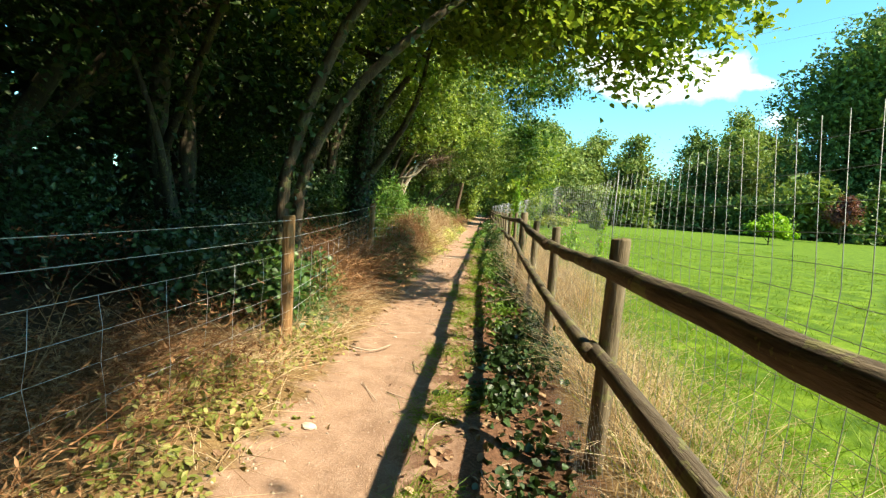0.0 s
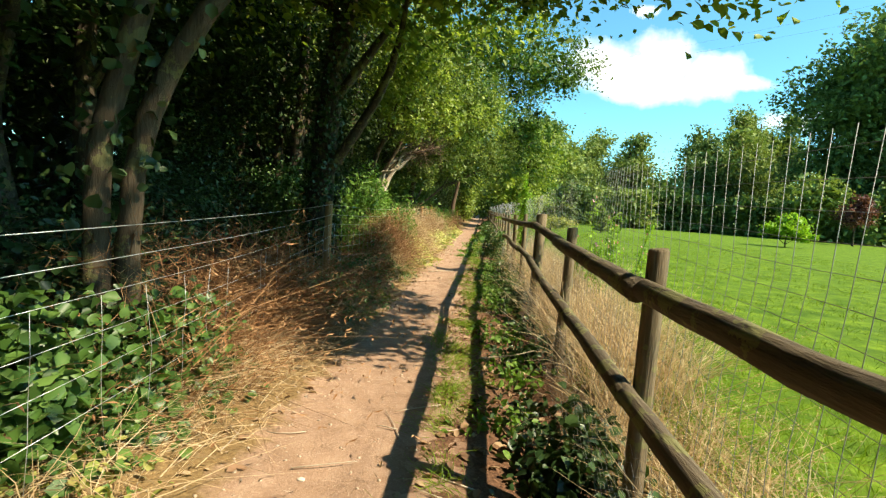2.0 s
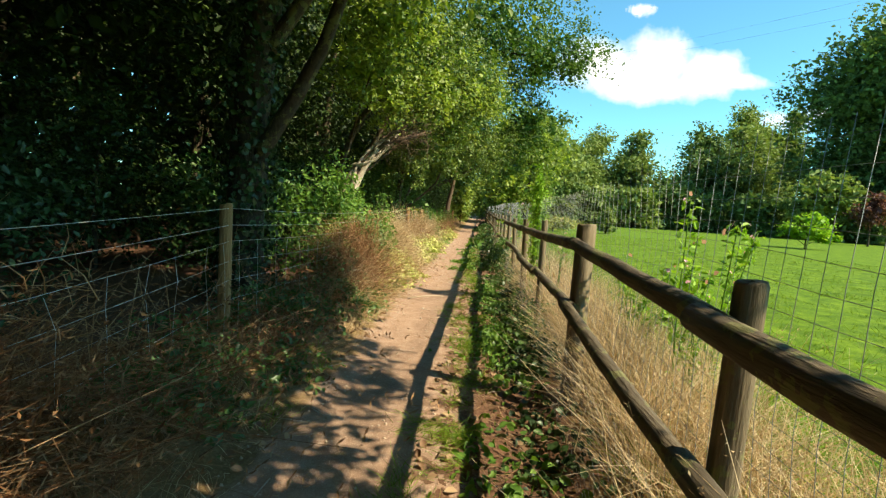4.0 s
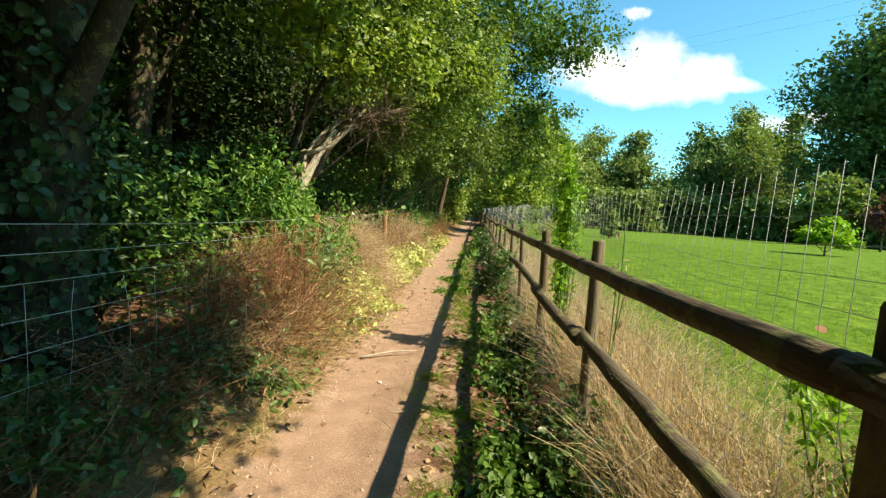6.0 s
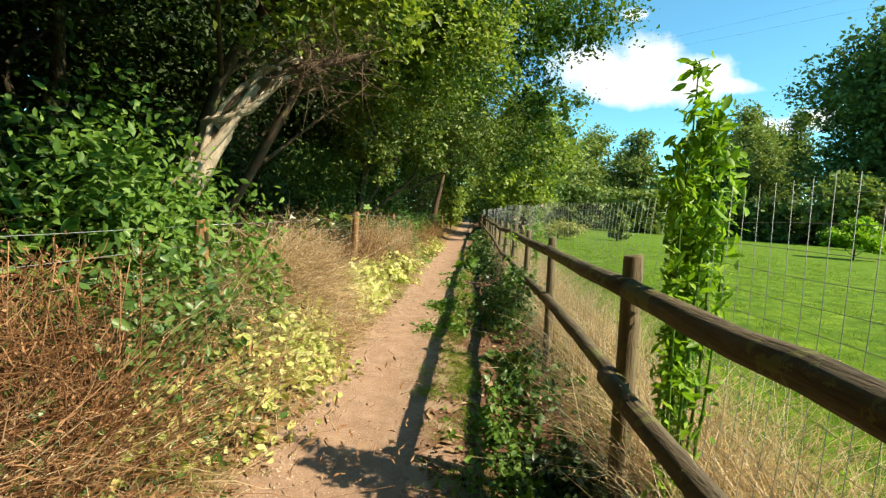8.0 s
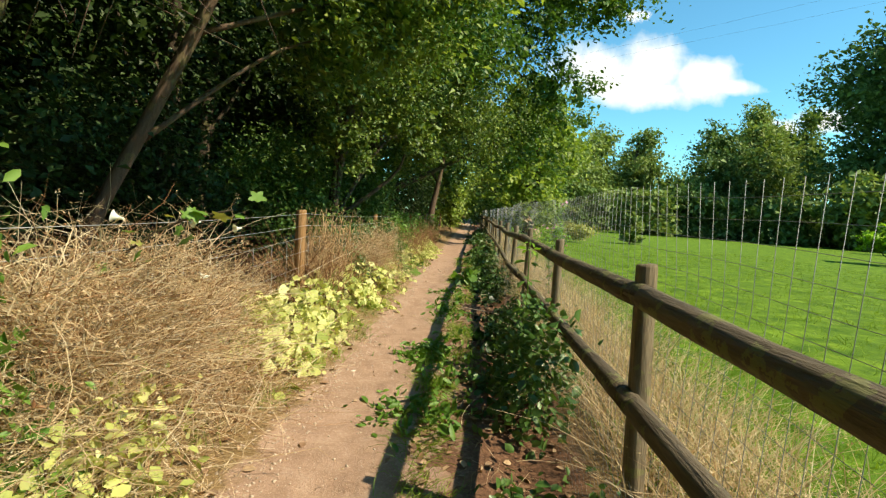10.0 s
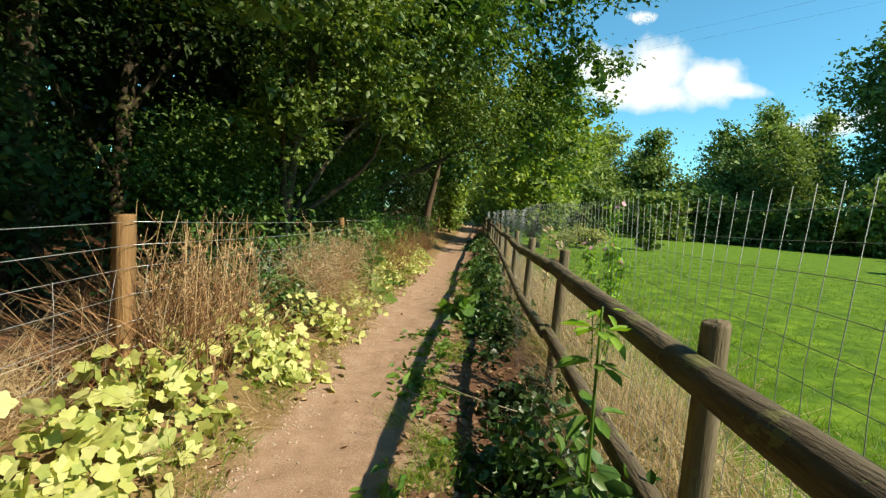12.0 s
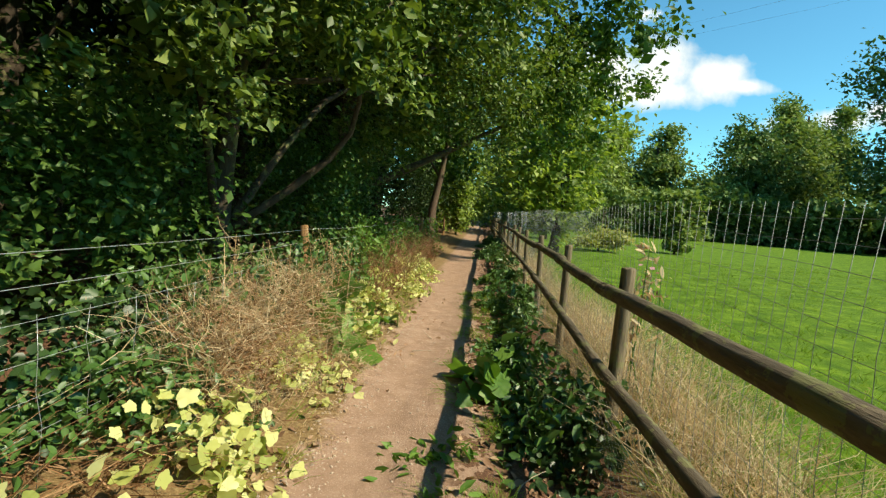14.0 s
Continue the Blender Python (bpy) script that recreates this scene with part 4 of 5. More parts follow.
def branched_stalks(name, y0, y1, u0, u1, h, n, mat, label, seed):
    """Dead upright stalks with side twigs that point up, set with small husks."""
    g = np.random.default_rng(seed)
    P = scatter(n, u0, u1, y0, y1, g, -0.01)
    pieces, husks = [], []
    for p in P:
        H = h * g.uniform(0.6, 1.05)
        top = p + [g.normal() * 0.1, g.normal() * 0.1, H]
        line = bend([p, (p + top) / 2 + g.normal(size=3) * [0.04, 0.04, 0], top], 6)
        pieces.append(tube(line, np.linspace(0.0055, 0.002, 6), 4))
        for q in range(int(g.integers(5, 11))):
            f = g.uniform(0.3, 0.95) * 5
            i = min(int(f), 4)
            b = line[i] + (line[i + 1] - line[i]) * (f - i)
            a, L = g.uniform(0, 6.28), g.uniform(0.07, 0.24)
            e = b + np.array([math.cos(a) * 0.6, math.sin(a) * 0.6, 0.8]) * L
            pieces.append(tube(bend([b, (b + e) / 2 + [math.cos(a) * 0.12 * L, math.sin(a) * 0.12 * L, -0.08 * L], e], 4), np.linspace(0.003, 0.0014, 4), 3))
            k = g.random((9, 1))
            husks.append(b + (e - b) * k + g.normal(size=(9, 3)) * 0.007)
    return stuff(name, join([*pieces, grains(np.concatenate(husks), 0.016, g, 0.6)]), mat, label, "dead stalks")


def leaf_patch(name, y0, y1, u0, u1, h, n, size, mat, label, category, seed, up=0.8, aspect=0.75, clumps=18, broad=False, way=None):
    g = np.random.default_rng(seed)
    if u1 < -1.5:
        u0, u1 = u0 - 0.09, u1 - 0.09
    P = heap(y0, y1, u0, u1, h, n, g, clumps, u0 > -1.5)
    data = broad_leaves(P, size, g, cut=0.32) if broad else leaves(P, size, g, up, aspect, True, way)
    return stuff(name, data, mat, label, category)


OUT = np.array([0.5, -0.3, 0.3])
# wood side
bracken("dead_bracken", -1.0, 3.6, -3.6, -2.3, 0.68, 560, M_RUST, "heap of collapsed brown bracken under the wire fence", 41)
stalk_heap("dead_stalks", -1.0, 4.2, -3.4, -2.15, 0.45, 3600, M_RUST, "tangle of dry brown stalks in the shade", "dead stalks", 42, 0.005, 0.9, 0.8)
leaf_patch("pale_herbs", 0.6, 5.2, -2.35, -1.8, 0.12, 2000, 0.042, M_HERB, "low pale green herbs along the path's edge", "herbs", 43, 1.2, 0.6, 40)
stalk_heap("straw_litter", 0.4, 6.0, -2.5, -1.75, 0.28, 1100, M_STRAW, "flattened straw at the path's edge", "straw", 44, 0.005, 1.2, 1.6)
leaf_patch("bramble", 4.7, 6.1, -2.8, -2.2, 0.62, 1900, 0.062, M_BRAM, "low green bramble beside the fence stake", "bramble", 45, 0.7, 0.75, 14, way=OUT)
leaf_patch("ivy_bank", 4.4, 6.2, -3.3, -2.6, 0.9, 3600, 0.048, M_IVY, "dark ivy climbing round the stems and wire", "ivy", 46, 0.3, 0.85, 20, way=OUT)
stalk_heap("dead_stalks", 3.6, 7.0, -2.6, -1.95, 0.4, 1500, M_STRAW, "pale dry stalks tangled at the verge", "dead stalks", 148, 0.006, 1.1, 1.1)
tangle("rust_stalks", 5.6, 7.6, -2.95, -2.3, 0.85, 2200, M_RUST, "rust-brown dead stalks heaped against the wire", "dead stalks", 247)
bracken("dead_bracken", 5.5, 8.2, -3.0, -2.3, 0.85, 420, M_RUST, "tall brown dead bracken leaning on the fence", 47)
stalk_heap("dead_stalks", 5.0, 9.6, -3.0, -2.05, 0.42, 2600, M_RUST, "dry reddish stalks sprawling at the verge", "dead stalks", 48, 0.005, 0.9, 0.7)
leaf_patch("nettles", 7.8, 11.6, -2.9, -2.0, 0.3, 3600, 0.055, M_BRAM, "dark green nettles at the path's edge", "nettles", 49, 0.7, 0.5, 22, way=OUT)
bracken("dead_bracken", 9.4, 11.2, -3.0, -2.3, 0.45, 240, M_RUST, "brown bracken in the tree's shade", 50)
stalk_heap("dock_twigs", 11.9, 12.9, -2.6, -2.2, 0.22, 600, M_RUST, "rust-red side twigs of dead dock", "dead stalks", 163, 0.006, 0.6, 1.0, 4, lift=0.75)
stalk_heap("rust_stalks", 11.9, 12.9, -2.6, -2.2, 0.8, 700, M_RUST, "upright rust-red dead dock stalks", "dead stalks", 51, 0.008, 0.5, 0.3, vary=0.18)
bracken("dead_bracken", 11.9, 12.9, -2.7, -2.25, 0.8, 200, M_RUST, "rust-red dry bracken fronds", 52)
leaf_patch("nettles", 11.4, 14.8, -3.3, -2.6, 0.95, 4200, 0.052, M_WEED, "tall sunlit nettles and bramble leaves", "nettles", 53, 0.6, 0.5, 30, way=OUT)
tangle("dry_grass", 13.2, 15.4, -2.7, -2.1, 0.72, 2600, M_STRAW, "dry straw-coloured grass heaped over the verge", "dry grass", 54)
leaf_patch("yellow_herbs", 12.4, 15.2, -2.3, -1.85, 0.45, 1800, 0.06, M_YELLOW, "yellowing herbs at the path's edge", "herbs", 55, 0.9, 0.6, 20)
leaf_patch("ivy_bank", 13.9, 14.7, -3.6, -2.95, 1.95, 2300, 0.06, M_WEED, "fresh green leaves climbing round the dead trunk", "ivy", 256, 0.5, 0.6, 16, way=OUT)
leaf_patch("elder_leaves", 12.0, 15.0, -3.7, -2.75, 1.65, 3600, 0.085, M_WEED, "fresh green elder leaves over the wire", "shrub", 56, 0.8, 0.38, 24, way=OUT)
tangle("dry_grass", 14.3, 16.1, -2.95, -2.2, 0.95, 4600, M_STRAW, "thick tangled stand of dry straw-coloured grass", "dry grass", 57, 0.38, 0.0065, 0.3, 34)
stalk_heap("dry_grass", 15.9, 17.8, -3.2, -2.8, 0.6, 1400, M_STRAW, "dry pinkish grass standing through the wire", "dry grass", 157, 0.006, 0.8, 0.45, 8, segs=5, kink=0.16)
tangle("rust_stalks", 14.4, 16.2, -2.9, -2.25, 0.9, 1900, M_RUST, "reddish dead stalks among the dry grass", "dead stalks", 58, 0.42)
tangle("pale_stalks", 14.3, 16.0, -2.8, -2.3, 0.9, 900, M_PALESTRAW, "bleached bent grass stems over the heap", "dead stalks", 158, 0.5, 0.006, 0.2)
leaf_patch("bramble", 13.1, 14.3, -2.6, -2.15, 1.3, 1700, 0.055, M_WEED, "fresh green bramble sprawling over the stake and wire", "bramble", 254, 0.6, 0.5, 12, way=OUT)
leaf_patch("bramble", 12.4, 13.4, -2.55, -2.05, 0.95, 2000, 0.06, M_BRAM, "tall sunlit bramble mound hiding the wire", "bramble", 253, 0.6, 0.5, 22, way=OUT)
leaf_patch("bramble", 11.2, 12.5, -2.7, -2.1, 0.7, 900, 0.05, M_BRAM, "bramble leaves pushing through the dead stalks", "bramble", 257, 0.6, 0.6, 12, way=OUT)
tangle("dry_stalks", 11.35, 12.5, -2.9, -2.2, 0.9, 2500, M_RUST, "reddish tangled dead stalks before the bramble", "dead stalks", 258, 0.4)
tangle("straw_tangle", 11.2, 13.6, -2.5, -2.0, 0.45, 1500, M_STRAW, "dry straw sprawling at the foot of the bramble", "dry grass", 259)
leaf_patch("yellow_vine", 15.9, 18.9, -2.5, -2.0, 0.42, 1500, 0.08, M_YELLOW, "pale yellow broad-leaved vine spilling to the path", "vine", 59, broad=True, clumps=26)
leaf_patch("yellow_vine", 18.6, 21.4, -2.3, -1.85, 0.32, 640, 0.078, M_YELLOW, "pale yellow broad leaves along the path's edge", "vine", 60, broad=True, clumps=24)
stalk_heap("rust_stalks", 17.9, 18.95, -2.85, -2.35, 0.85, 800, M_RUST, "tall rust-brown dead stalks round the stake", "dead stalks", 61, 0.009, 0.6, 0.2, 6, vary=0.2)
branched_stalks("dead_dock", 17.95, 19.0, -2.8, -2.3, 1.15, 70, M_DOCK, "tall tan branching dead dock stalks beside the stake", 161)
branched_stalks("dead_dock", 11.7, 12.5, -2.7, -2.25, 1.0, 40, M_RUST, "upright rust-red branching dead dock stalks", 163)
branched_stalks("dead_dock", 14.9, 16.4, -2.9, -2.45, 0.95, 16, M_DOCK, "thin dead branching stalks standing in the straw", 164)
branched_stalks("dead_dock", 21.0, 23.5, -2.9, -2.3, 1.0, 34, M_DOCK, "brown branching dead stalks among the nettles", 165)
tangle("dry_grass", 20.3, 22.2, -2.85, -2.2, 0.8, 2600, M_STRAW, "dry tawny grass mound by the wire fence", "dry grass", 62)
tangle("rust_stalks", 20.6, 22.0, -2.85, -2.3, 0.75, 900, M_RUST, "red-brown stalks in the grass mound", "dead stalks", 266)
stalk_heap("dead_twigs", 18.4, 20.6, -2.95, -2.3, 0.4, 420, M_RUST, "broken dry twigs and stalks at the verge", "dead stalks", 262, 0.007, 0.9, 1.0, 6, segs=4, kink=0.14)
leaf_patch("nettles", 18.7, 20.6, -3.0, -2.2, 0.5, 2600, 0.05, M_BRAM, "low green weeds among the broken stalks", "weeds", 263, 0.7, 0.55, 22, way=OUT)
leaf_patch("ivy_bank", 18.6, 20.8, -3.3, -2.7, 0.7, 2200, 0.05, M_IVY, "dark ivy in the shade under the wire", "ivy", 264, 0.4, 0.85, 16, way=OUT)
bracken("dead_bracken", 20.3, 23.6, -3.0, -2.3, 0.55, 200, M_RUST, "brown dry bracken by the stake", 63)
leaf_patch("nettles", 20.8, 24.6, -3.2, -2.4, 0.85, 4200, 0.065, M_BRAM, "green nettles and brambles behind the grass", "nettles", 64, 0.6, 0.5, 34, way=OUT)
leaf_patch("burdock", 21.9, 23.2, -2.3, -2.0, 0.5, 70, 0.26, M_WEED, "big soft green burdock leaves", "burdock", 65, broad=True, clumps=8)
leaf_patch("yellow_herbs", 22.6, 28.5, -2.4, -1.85, 0.35, 2600, 0.07, M_YELLOW, "yellow herbs further along the verge", "herbs", 66, 0.9, 0.6, 30)
stalk_heap("rust_stalks", 23.4, 31.0, -2.8, -2.1, 0.85, 2400, M_RUST, "rust and straw stalks further along the verge", "dead stalks", 67, 0.007, 0.5, 0.35)
leaf_patch("nettles", 24.0, 34.0, -3.3, -2.2, 1.0, 6000, 0.08, M_WEED, "green weeds further along the wood's edge", "weeds", 68, 0.6, 0.5, 40, way=OUT)
stalk_heap("straw_litter", 6.0, 24.0, -2.2, -1.72, 0.16, 2600, M_STRAW, "short dry grass along the path's edge", "dry grass", 69, 0.004, 0.9, 1.0)
stalk_heap("edge_grass", 8.0, 26.0, -2.1, -1.74, 0.16, 2600, M_GRASS, "small tufts of green grass at the path's edge", "grass", 70, 0.004, 0.5, 0.5, 40, segs=2)

# ditch side, between path and rails
leaf_patch("ivy_bank", 1.6, 3.4, -0.42, -0.14, 0.16, 420, 0.05, M_IVY, "glossy dark ivy at the foot of the fence", "ivy", 71, 0.8, 0.8, 8)
leaf_patch("ivy_bank", 3.7, 5.6, -0.5, -0.14, 0.3, 1500, 0.055, M_IVY, "glossy ivy clump beside the lower rail", "ivy", 170, 0.8, 0.8, 8)
leaf_patch("ivy_bank", 5.6, 8.6, -0.36, -0.12, 0.16, 800, 0.048, M_IVY, "sparse dark ivy in the ditch by the rails", "ivy", 72, 0.8, 0.8, 14)
leaf_patch("ivy_bank", 8.6, 13.0, -0.4, -0.12, 0.24, 2400, 0.05, M_IVY, "dark ivy and weeds in the ditch by the rails", "ivy", 171, 0.8, 0.8, 18)
leaf_patch("bramble", 10.0, 15.0, -0.42, -0.12, 0.34, 1900, 0.055, M_BRAM, "green bramble by the lower rail", "bramble", 73, 0.8, 0.7, 16)
leaf_patch("bindweed", 15.2, 17.9, -0.5, -0.14, 0.72, 1700, 0.06, M_BRAM, "tall leafy bindweed clump leaning on the rails", "bindweed", 74, 0.7, 0.65, 16)
leaf_patch("ivy_bank", 16.5, 21.5, -0.45, -0.12, 0.26, 1900, 0.058, M_IVY, "dark ivy by the fence posts", "ivy", 75, 0.8, 0.8, 18)
leaf_patch("nettles", 19.8, 25.0, -0.62, -0.14, 0.48, 2800, 0.075, M_BRAM, "green nettles between path and fence", "nettles", 76, 0.8, 0.5, 18)
leaf_patch("burdock", 21.0, 22.0, -0.95, -0.5, 0.34, 30, 0.22, M_WEED, "broad green burdock leaves beside the path", "burdock", 77, broad=True, clumps=6)
leaf_patch("nettles", 5.5, 14.0, -0.7, -0.3, 0.14, 1700, 0.05, M_WEED, "small bright green weeds in the ditch", "weeds", 78, 0.8, 0.6, 24)
leaf_patch("nettles", 25.0, 40.0, -0.8, -0.1, 0.5, 4000, 0.1, M_BRAM, "green weeds along the far fence", "weeds", 79, 0.8, 0.5, 36)
stalk_heap("strip_grass", 2.0, 26.0, -1.04, -0.62, 0.12, 14000, M_GRASS, "thin green grass strip between path and ditch", "grass", 80, 0.0045, 0.7, 0.8, 75, segs=2)
leaf_patch("plantain", 14.5, 20.5, -1.2, -0.8, 0.09, 800, 0.085, M_WEED, "flat dark green weed rosettes in the path", "weeds", 81, 1.0, 0.35, 12)
stalk_heap("ditch_straw", 1.0, 20.0, -0.75, -0.15, 0.16, 700, M_STRAW, "thin dry stems lying in the ditch", "dry stems", 172, 0.004, 1.3, 1.6)

# dry and green grass on the field side
stalk_heap("dry_grass", 0.0, 6.0, 0.14, 0.85, 0.44, 4200, M_STRAW, "sunlit straw grass along the field side of the rails", "dry grass", 82, 0.006, 0.8, 0.34, 16, vary=0.4, heads=0.4, kink=0.1)
stalk_heap("dry_grass", 6.0, 13.0, 0.17, 0.9, 0.68, 9500, M_STRAW, "tall pale dry grass behind the rails", "dry grass", 83, 0.0065, 0.65, 0.27, 12, vary=0.35, heads=0.4, kink=0.09)
stalk_heap("dry_grass", 13.0, 24.0, 0.17, 0.9, 0.6, 8500, M_STRAW, "tall dry seeding grass behind the rails", "dry grass", 84, 0.0065, 0.65, 0.27, 12, vary=0.4, heads=0.5, kink=0.09)
stalk_heap("rank_grass", 0.0, 26.0, 0.2, 1.0, 0.42, 6500, M_GRASS, "rank green grass blades among the dry stalks", "grass", 185, 0.007, 0.9, 0.4, 14, vary=0.4)
stalk_heap("dry_grass", 24.0, 44.0, 0.06, 0.8, 0.6, 5000, M_STRAW, "dry grass along the far fence", "dry grass", 85, 0.008, 0.45, 0.22, 22)
stalk_heap("meadow_grass", 0.0, 24.0, 0.4, 2.6, 0.17, 20000, M_GRASS, "green grass tufts at the meadow's edge", "grass", 86, 0.0045, 0.5, 0.4, 10, segs=2)


def make_meadow():
    g = np.random.default_rng(87)
    n, m = 66000, 4200
    cu, cy, k = 0.7 + 15 * g.random(m) ** 1.6, g.uniform(0, 38, m), g.integers(0, m, n)
    u, y = np.maximum(0.6, cu[k] + g.normal(size=n) * 0.14), cy[k] + g.normal(size=n) * 0.16
    way = np.array([0, 0, 1.0]) + g.normal(size=(n, 3)) * [0.55, 0.55, 0.1]
    stuff("meadow_grass", ribbons(on_ground(u, y, -0.005), way, 0.085, 0.009, g, 0.5, 1), M_GRASS, "short bright green meadow grass", "grass")


make_meadow()



def tall_weed(name, x, y, h, n, mat, label, seed, size=0.11, flowers=0, spread=0.2, stems=5):
    """A tall leafy weed: upright stems set with narrow leaves, flowers at the tips."""
    g = np.random.default_rng(seed)
    root = new(name)
    root.location = (x, y, 0)
    tagged(root, label, "weed")
    st, lp, ft = [], [], []
    for k in range(stems):
        b = g.normal(size=3) * [spread * 0.3, spread * 0.5, 0]
        t = g.normal(size=3) * [spread * 0.6, spread, 0] + [0, 0, h * (1 if k == 0 else g.uniform(0.55, 0.92))]
        line = bend([b, (b + t) / 2 + g.normal(size=3) * 0.03, t], 8)
        st.append(tube(line, np.linspace(0.008, 0.003, 8), 5))
        f = (0.12 + 0.88 * g.random(n // stems) ** 0.45) * 7
        i = np.minimum(f.astype(int), 6)
        c = line[i] + (line[i + 1] - line[i]) * (f - i)[:, None]
        lp.append(c + unit(g.normal(size=c.shape) * [1, 1, 0.4]) * g.uniform(0.015, 0.07, (len(c), 1)))
        ft.append(t)
    for one in st:
        part("stem", one, M_WEED, root)
    part("foliage", leaves(np.concatenate(lp), size, g, 0.7, 0.36, True), mat, root)
    if flowers:
        for t in ft:
            for q in range(flowers // 2):
                part("flower", broad_leaves((t + g.normal(size=3) * [0.04, 0.04, 0.05])[None], 0.04, g, 0.2, 5, 0.1), M_PINK, root, "small pink flower")


def fx(u, y):
    return fence_x(y) + u


tall_weed("tall_weed", fx(0.13, 12.2), 12.2, 2.05, 2200, M_LIME, "tall fresh green weed growing up the wire mesh", 91, 0.052, 0, 0.1, 12)
for k, (u, y, h) in enumerate([(0.75, 8.5, 1.5), (1.15, 9.3, 1.25), (0.95, 9.0, 1.0), (1.5, 9.6, 1.3), (0.7, 9.6, 0.9)]):
    tall_weed("balsam", fx(u, y), y, h, 300, M_LIME, "leafy balsam with pink flowers at the meadow's edge", 92 + 10 * k, 0.06, 5, 0.2, 5)
tall_weed("balsam", fx(0.45, 18.9), 18.9, 1.55, 460, M_LIME, "slender balsam with pink flowers behind the mesh", 94, 0.065, 6, 0.16, 6)
tall_weed("tall_weed", fx(0.3, 11.2), 11.2, 1.4, 30, M_STRAW, "dry branching seed stalk behind the mesh", 95, 0.06, 0, 0.12, 4)
tall_weed("tall_weed", fx(0.4, 21.3), 21.3, 1.35, 120, M_STRAW, "dry flowering weed beyond the mesh", 97, 0.07, 3, 0.2, 4)


def make_sprig():
    """A sycamore shoot reaching out over the wire."""
    g = np.random.default_rng(88)
    root = new("sycamore_shoot")
    root.location = (-1.0, 15.3, 0)
    o = np.array(root.location)
    tagged(root, "young sycamore shoot with broad pale green leaves by the wire", "sapling")
    line = bend([(-1.0, 15.3, 0.1), (-0.8, 15.25, 0.75), (-0.4, 15.2, 1.15), (0.05, 15.12, 1.3)], 10)
    part("stem", tube(line - o, np.linspace(0.012, 0.004, 10), 6), M_STEM, root)
    for k in range(16):
        c = line[g.integers(4, 10)] + g.normal(size=3) * [0.07, 0.06, 0.05]
        part("leaf", broad_leaves((c - o)[None], 0.095, g, 0.9, 5, 0.2, 0.48), M_WEED if k % 4 else M_HERB, root)


make_sprig()


def make_elder_shoot():
    """A young elder: one stem with tiers of long drooping leaflets."""
    g = np.random.default_rng(96)
    y = 16.75
    root = new("elder_shoot")
    root.location = (fx(-0.2, y), y, 0)
    tagged(root, "young elder shoot with long drooping leaflets before the rail", "sapling")
    line = bend([(0, 0, -0.06), (0.02, 0.03, 0.5), (0.0, 0.0, 0.9), (-0.01, -0.02, 1.16)], 9)
    part("stem", tube(line, np.linspace(0.009, 0.003, 9), 6), M_WEED, root)
    for z, n, L in ((1.15, 5, 0.06), (1.08, 7, 0.1), (0.97, 6, 0.115), (0.8, 5, 0.12), (0.56, 5, 0.11)):
        for q in range(n):
            a = q * 6.283 / n + g.uniform(-0.3, 0.3)
            D = unit(np.array([math.cos(a), math.sin(a), g.uniform(-0.55, 0.15)]))
            S = unit(np.cross([0, 0, 1.0], D))
            c = np.array([0, 0, z]) + D * (0.03 + L * 0.5)
            part("leaf", leaves(c[None], L, g, aspect=0.36, vary=0.12, axes=(D[None], S[None], np.cross(D, S)[None])), M_LIME if z > 1 else M_WEED, root)


make_elder_shoot()


# overhead cables across the meadow
for k in range(2):
    A, B = np.array([20.0 + 6 * k, 110.0, 33.0]), np.array([70.0 + 6 * k, 20.0, 26.0])
    cab = part("overhead_cable", tube(bend([A, (A + B) / 2 - [0, 0, 1.2], B], 9), 0.012, 4), M_MESH)
    tagged(cab, "thin grey overhead cable high across the meadow", "cable", "overhead cables")


# ---- small things on the ground ----
def make_litter():
    g = np.random.default_rng(99)
    P = np.concatenate([scatter(2600, -1.0, -0.1, 0.5, 26, g, 0.012), scatter(900, -2.4, -1.75, 0.5, 26, g, 0.012), scatter(45, -1.7, -1.0, 0.5, 26, g, 0.01)])
    stuff("fallen_leaves", leaves(P, 0.05, g, 3.0, 0.6, True), M_LITTER, "brown fallen leaves scattered over the verges", "leaf litter")
    P = np.concatenate([scatter(900, -1.95, -1.65, 0.5, 26, g), scatter(1800, -1.98, -1.6, 11, 24, g), scatter(900, -1.7, -0.9, 0.5, 26, g)])
    D, S, N = frames_of(len(P), g, 2.0)
    r = g.uniform(0.003, 0.012, (len(P), 1))
    V = np.stack([P + D * r * 1.4, P + S * r, P - D * r * 1.3, P - S * r * 1.1, P + N * r * 0.7, P - N * r], 1)
    F = np.array([[0, 1, 4], [1, 2, 4], [2, 3, 4], [3, 0, 4], [1, 0, 5], [2, 1, 5], [3, 2, 5], [0, 3, 5]])
    stuff("pebbles", (V.reshape(-1, 3), (np.arange(len(P))[:, None, None] * 6 + F[None]).reshape(-1, 3)), M_STONE, "small pale pebbles on the trodden earth", "pebbles")
    tw = []
    for k in range(90):
        p = scatter(1, -2.1, -0.1, 1.0, 24, g, 0.012)[0]
        a, L = g.uniform(0, 6.28), g.uniform(0.08, 0.35)
        d = np.array([math.cos(a), math.sin(a), 0]) * L
        tw.append(tube(bend([p, p + d * 0.5 + g.normal(size=3) * [0.02, 0.02, 0.004], p + d], 4), np.linspace(0.004, 0.002, 4), 4))
    stuff("twigs", join(tw), M_PALE, "thin dry twigs lying on the verges", "twigs")


make_litter()


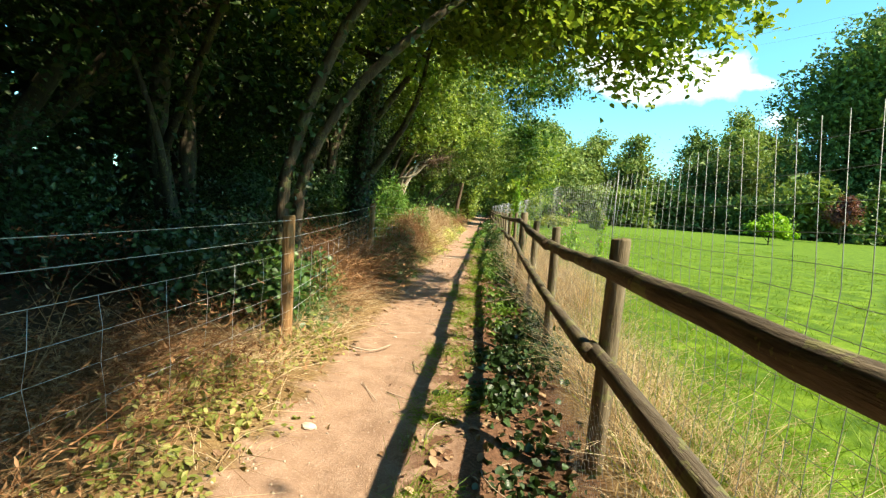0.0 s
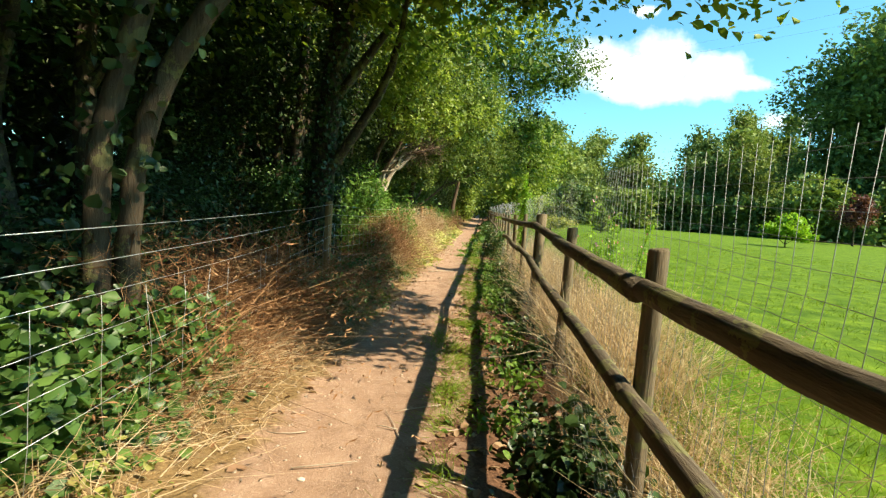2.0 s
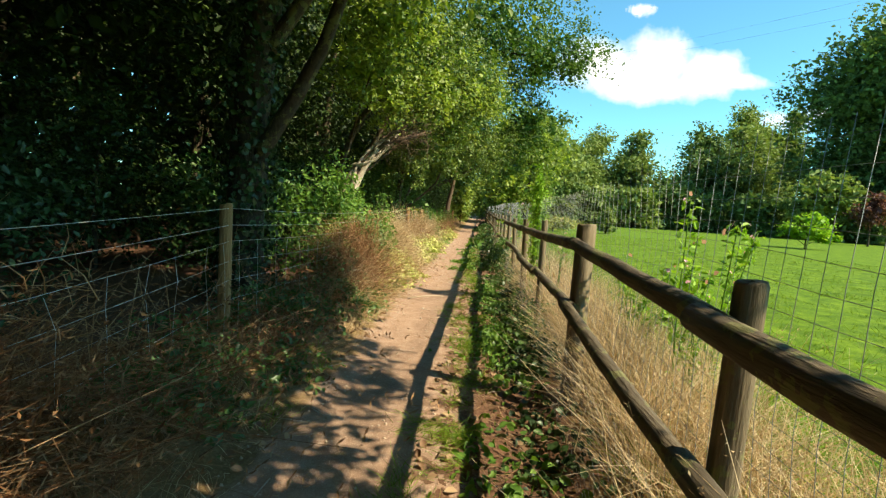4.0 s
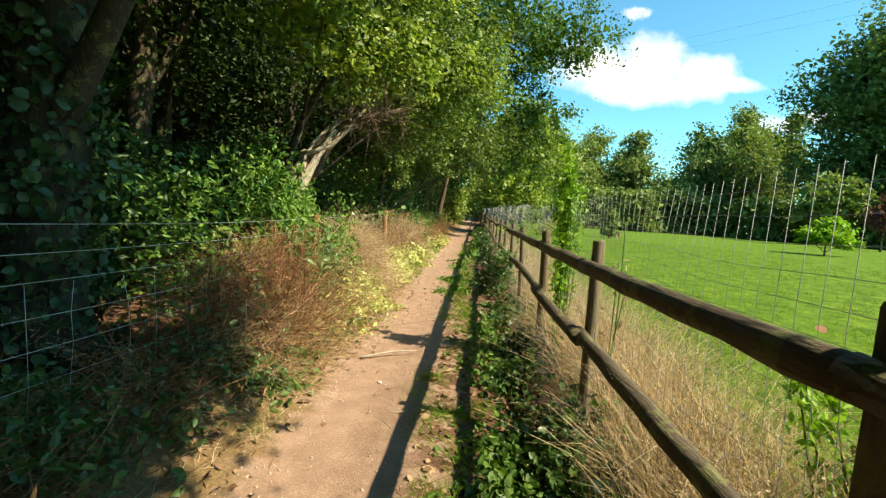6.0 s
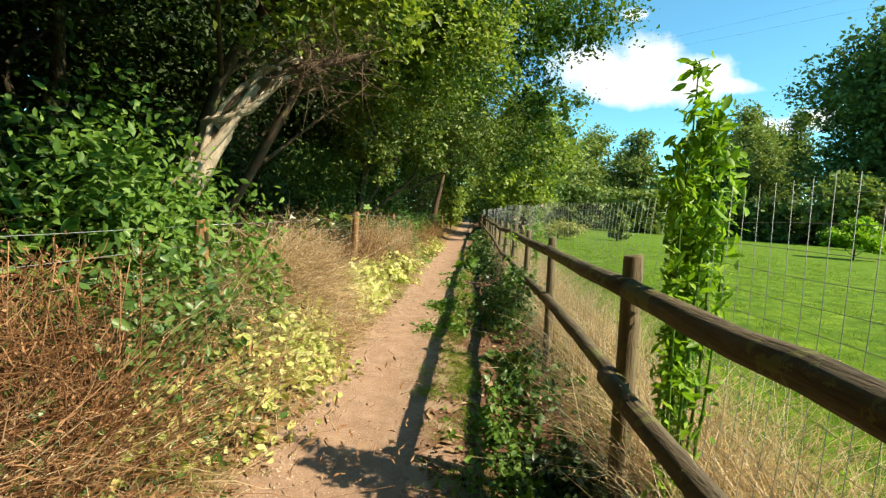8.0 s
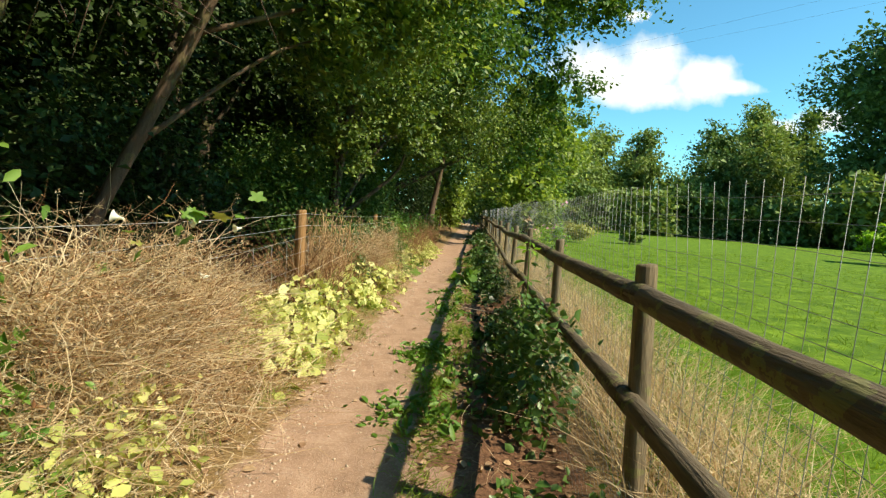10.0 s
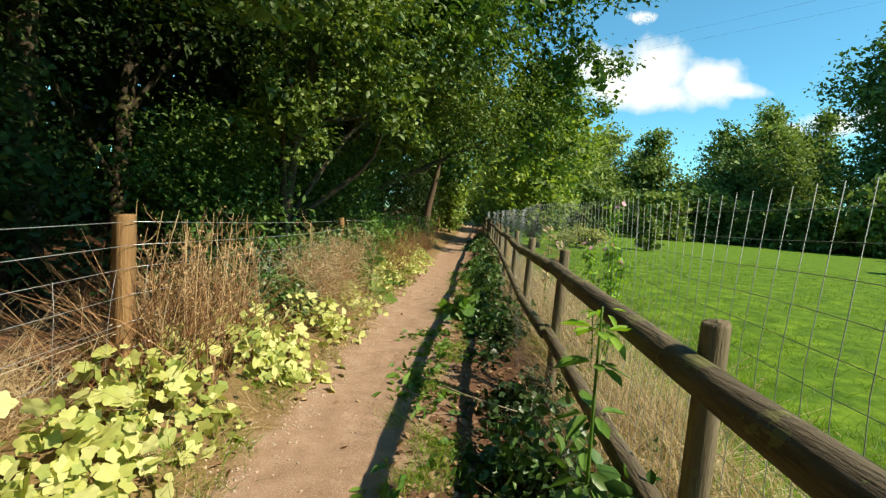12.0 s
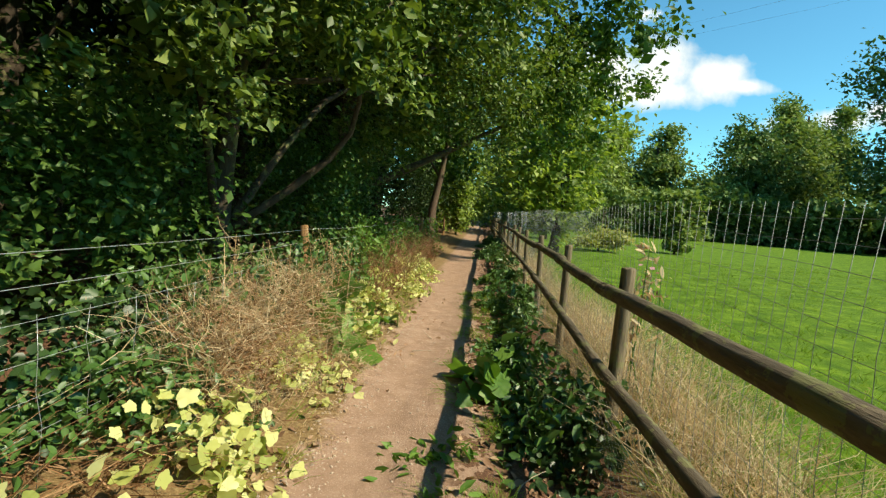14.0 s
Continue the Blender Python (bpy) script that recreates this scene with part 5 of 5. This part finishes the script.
def make_stone(x, y, size, seed):
    g = np.random.default_rng(seed)
    bm = bmesh.new()
    bmesh.ops.create_icosphere(bm, subdivisions=2, radius=size)
    for v in bm.verts:
        v.co = Vector((v.co.x * 1.25, v.co.y * 0.85, v.co.z * 0.45)) * (1 + 0.09 * g.normal())
    me = bpy.data.meshes.new("stone")
    bm.to_mesh(me)
    bm.free()
    me.materials.append(M_PALESTONE)
    ob = new("stone", me)
    ob.location = (x, y, float(ground_z(x - fence_x(y), y)) + size * 0.2)
    ob.rotation_euler = (0, 0, g.uniform(0, 3))
    tagged(ob, "pale flat stone lying on the path", "stone", "stones on the path")


for k, (x, y, r) in enumerate([(-0.48, 3.21, 0.038), (0.36, 11.53, 0.02), (0.1, 12.4, 0.016), (-0.2, 5.1, 0.016), (0.62, 19.2, 0.018), (0.5, 16.4, 0.016)]):
    make_stone(x, y, r, 60 + k)


def make_stick(points, r, seed):
    ob = part("stick", tube(bend(points, 7), np.linspace(r, r * 0.5, 7), 6, 0.08, seed), M_PALE, smooth=True)
    tagged(ob, "pale dry stick lying on the ground", "stick", "fallen sticks")


make_stick([(0.12, 12.0, 0.015), (0.38, 12.2, 0.02), (0.62, 12.3, 0.014)], 0.012, 1)
make_stick([(-0.55, 4.6, 0.03), (-0.35, 4.55, 0.02), (-0.2, 4.75, 0.02)], 0.009, 2)
make_stick([(0.75, 6.9, 0.03), (1.05, 6.95, 0.06), (1.25, 7.0, 0.1)], 0.007, 3)
make_stick([(1.5, 18.6, 0.12), (1.75, 18.3, 0.16), (2.0, 18.2, 0.14)], 0.007, 4)

for k, (x, y, z) in enumerate([(-0.51, 15.8, 1.18), (-0.45, 16.3, 1.12), (-0.62, 15.2, 1.22), (-0.35, 15.6, 0.85)]):
    g = np.random.default_rng(70 + k)
    a = np.arange(14) * 2 * np.pi / 14
    prof = [(0.006, -0.045), (0.01, -0.02), (0.02, 0.0), (0.036, 0.012)]
    V = np.concatenate([np.stack([r * np.cos(a), h + 0 * a, r * np.sin(a)], -1) for r, h in prof])
    i, j = np.meshgrid(np.arange(3), np.arange(14), indexing="ij")
    F = np.stack([i * 14 + j, i * 14 + (j + 1) % 14, (i + 1) * 14 + (j + 1) % 14, (i + 1) * 14 + j], -1).reshape(-1, 4)
    ob = part("bindweed_flower", (V, F), M_WHITE, smooth=True)
    ob.matrix_basis = pose(x, y, z, g.uniform(-20, 20), 0, 180 - 40 + g.uniform(-30, 30))
    tagged(ob, "white trumpet-shaped bindweed flower on the wire fence", "flower", "bindweed flowers")


# ---- clouds, far off ----
def make_cloud(name, label, centre, w, h, seed, lobes):
    m, nt, out = mat_base(name + "_vapour")
    tc = nt.nodes.new("ShaderNodeTexCoord").outputs["Object"]
    warp = noise_of(nt, 1.0, 6.0, 0.6, tc, (3.2 / w, 1, 3.2 / w))
    total = None
    for lx, lz, rx, rz in lobes:
        mp = nt.nodes.new("ShaderNodeMapping")
        mp.vector_type = "TEXTURE"
        mp.inputs["Location"].default_value = (lx * w, 0, lz * h)
        mp.inputs["Scale"].default_value = (rx * w, 1, rz * h)
        nt.links.new(tc, mp.inputs[0])
        ln = nt.nodes.new("ShaderNodeVectorMath")
        ln.operation = "LENGTH"
        nt.links.new(mp.outputs[0], ln.inputs[0])
        v = math2(nt, "SUBTRACT", 1.0, ln.outputs["Value"])
        total = v if total is None else math2(nt, "MAXIMUM", total, v)
    dens = math2(nt, "ADD", total, math2(nt, "MULTIPLY", math2(nt, "SUBTRACT", warp, 0.5), 1.5))
    alpha = math2(nt, "MULTIPLY", dens, 1.7, True)
    # emission stands in for sunlight on the cloud
    em = nd(nt, "ShaderNodeEmission", Strength=0.7)
    em.inputs[0].default_value = (0.97, 0.98, 1.0, 1)
    tp = nt.nodes.new("ShaderNodeBsdfTransparent")
    mx = nt.nodes.new("ShaderNodeMixShader")
    nt.links.new(alpha, mx.inputs[0])
    nt.links.new(tp.outputs[0], mx.inputs[1])
    nt.links.new(em.outputs[0], mx.inputs[2])
    nt.links.new(mx.outputs[0], out.inputs[0])
    V = np.array([[-w, 0, -h], [w, 0, -h], [w, 0, h], [-w, 0, h]], float)
    ob = part(name, (V, np.array([[0, 1, 2, 3]])), m)
    ob.location = centre
    ob.visible_shadow = False
    tagged(ob, label, "cloud", kind="structure")


make_cloud("backdrop_cloud", "white fair-weather cloud in a blue sky", (650, 1500, 470), 440, 200, 1, [(-0.39, 0.05, 0.36, 0.5), (-0.02, 0.14, 0.36, 0.54), (0.35, 0.0, 0.31, 0.42), (0.6, -0.08, 0.24, 0.16), (-0.12, -0.24, 0.6, 0.3)])
make_cloud("backdrop_cloud", "low white cloud behind the far trees", (1230, 1500, 375), 300, 110, 2, [(-0.55, -0.35, 0.35, 0.35), (0, 0, 0.4, 0.4), (0.5, 0.3, 0.4, 0.45)])
make_cloud("backdrop_cloud", "small white cloud puff above the big cloud", (580, 1500, 650), 70, 45, 3, [(-0.1, 0, 0.6, 0.5), (0.3, 0.1, 0.4, 0.4)])
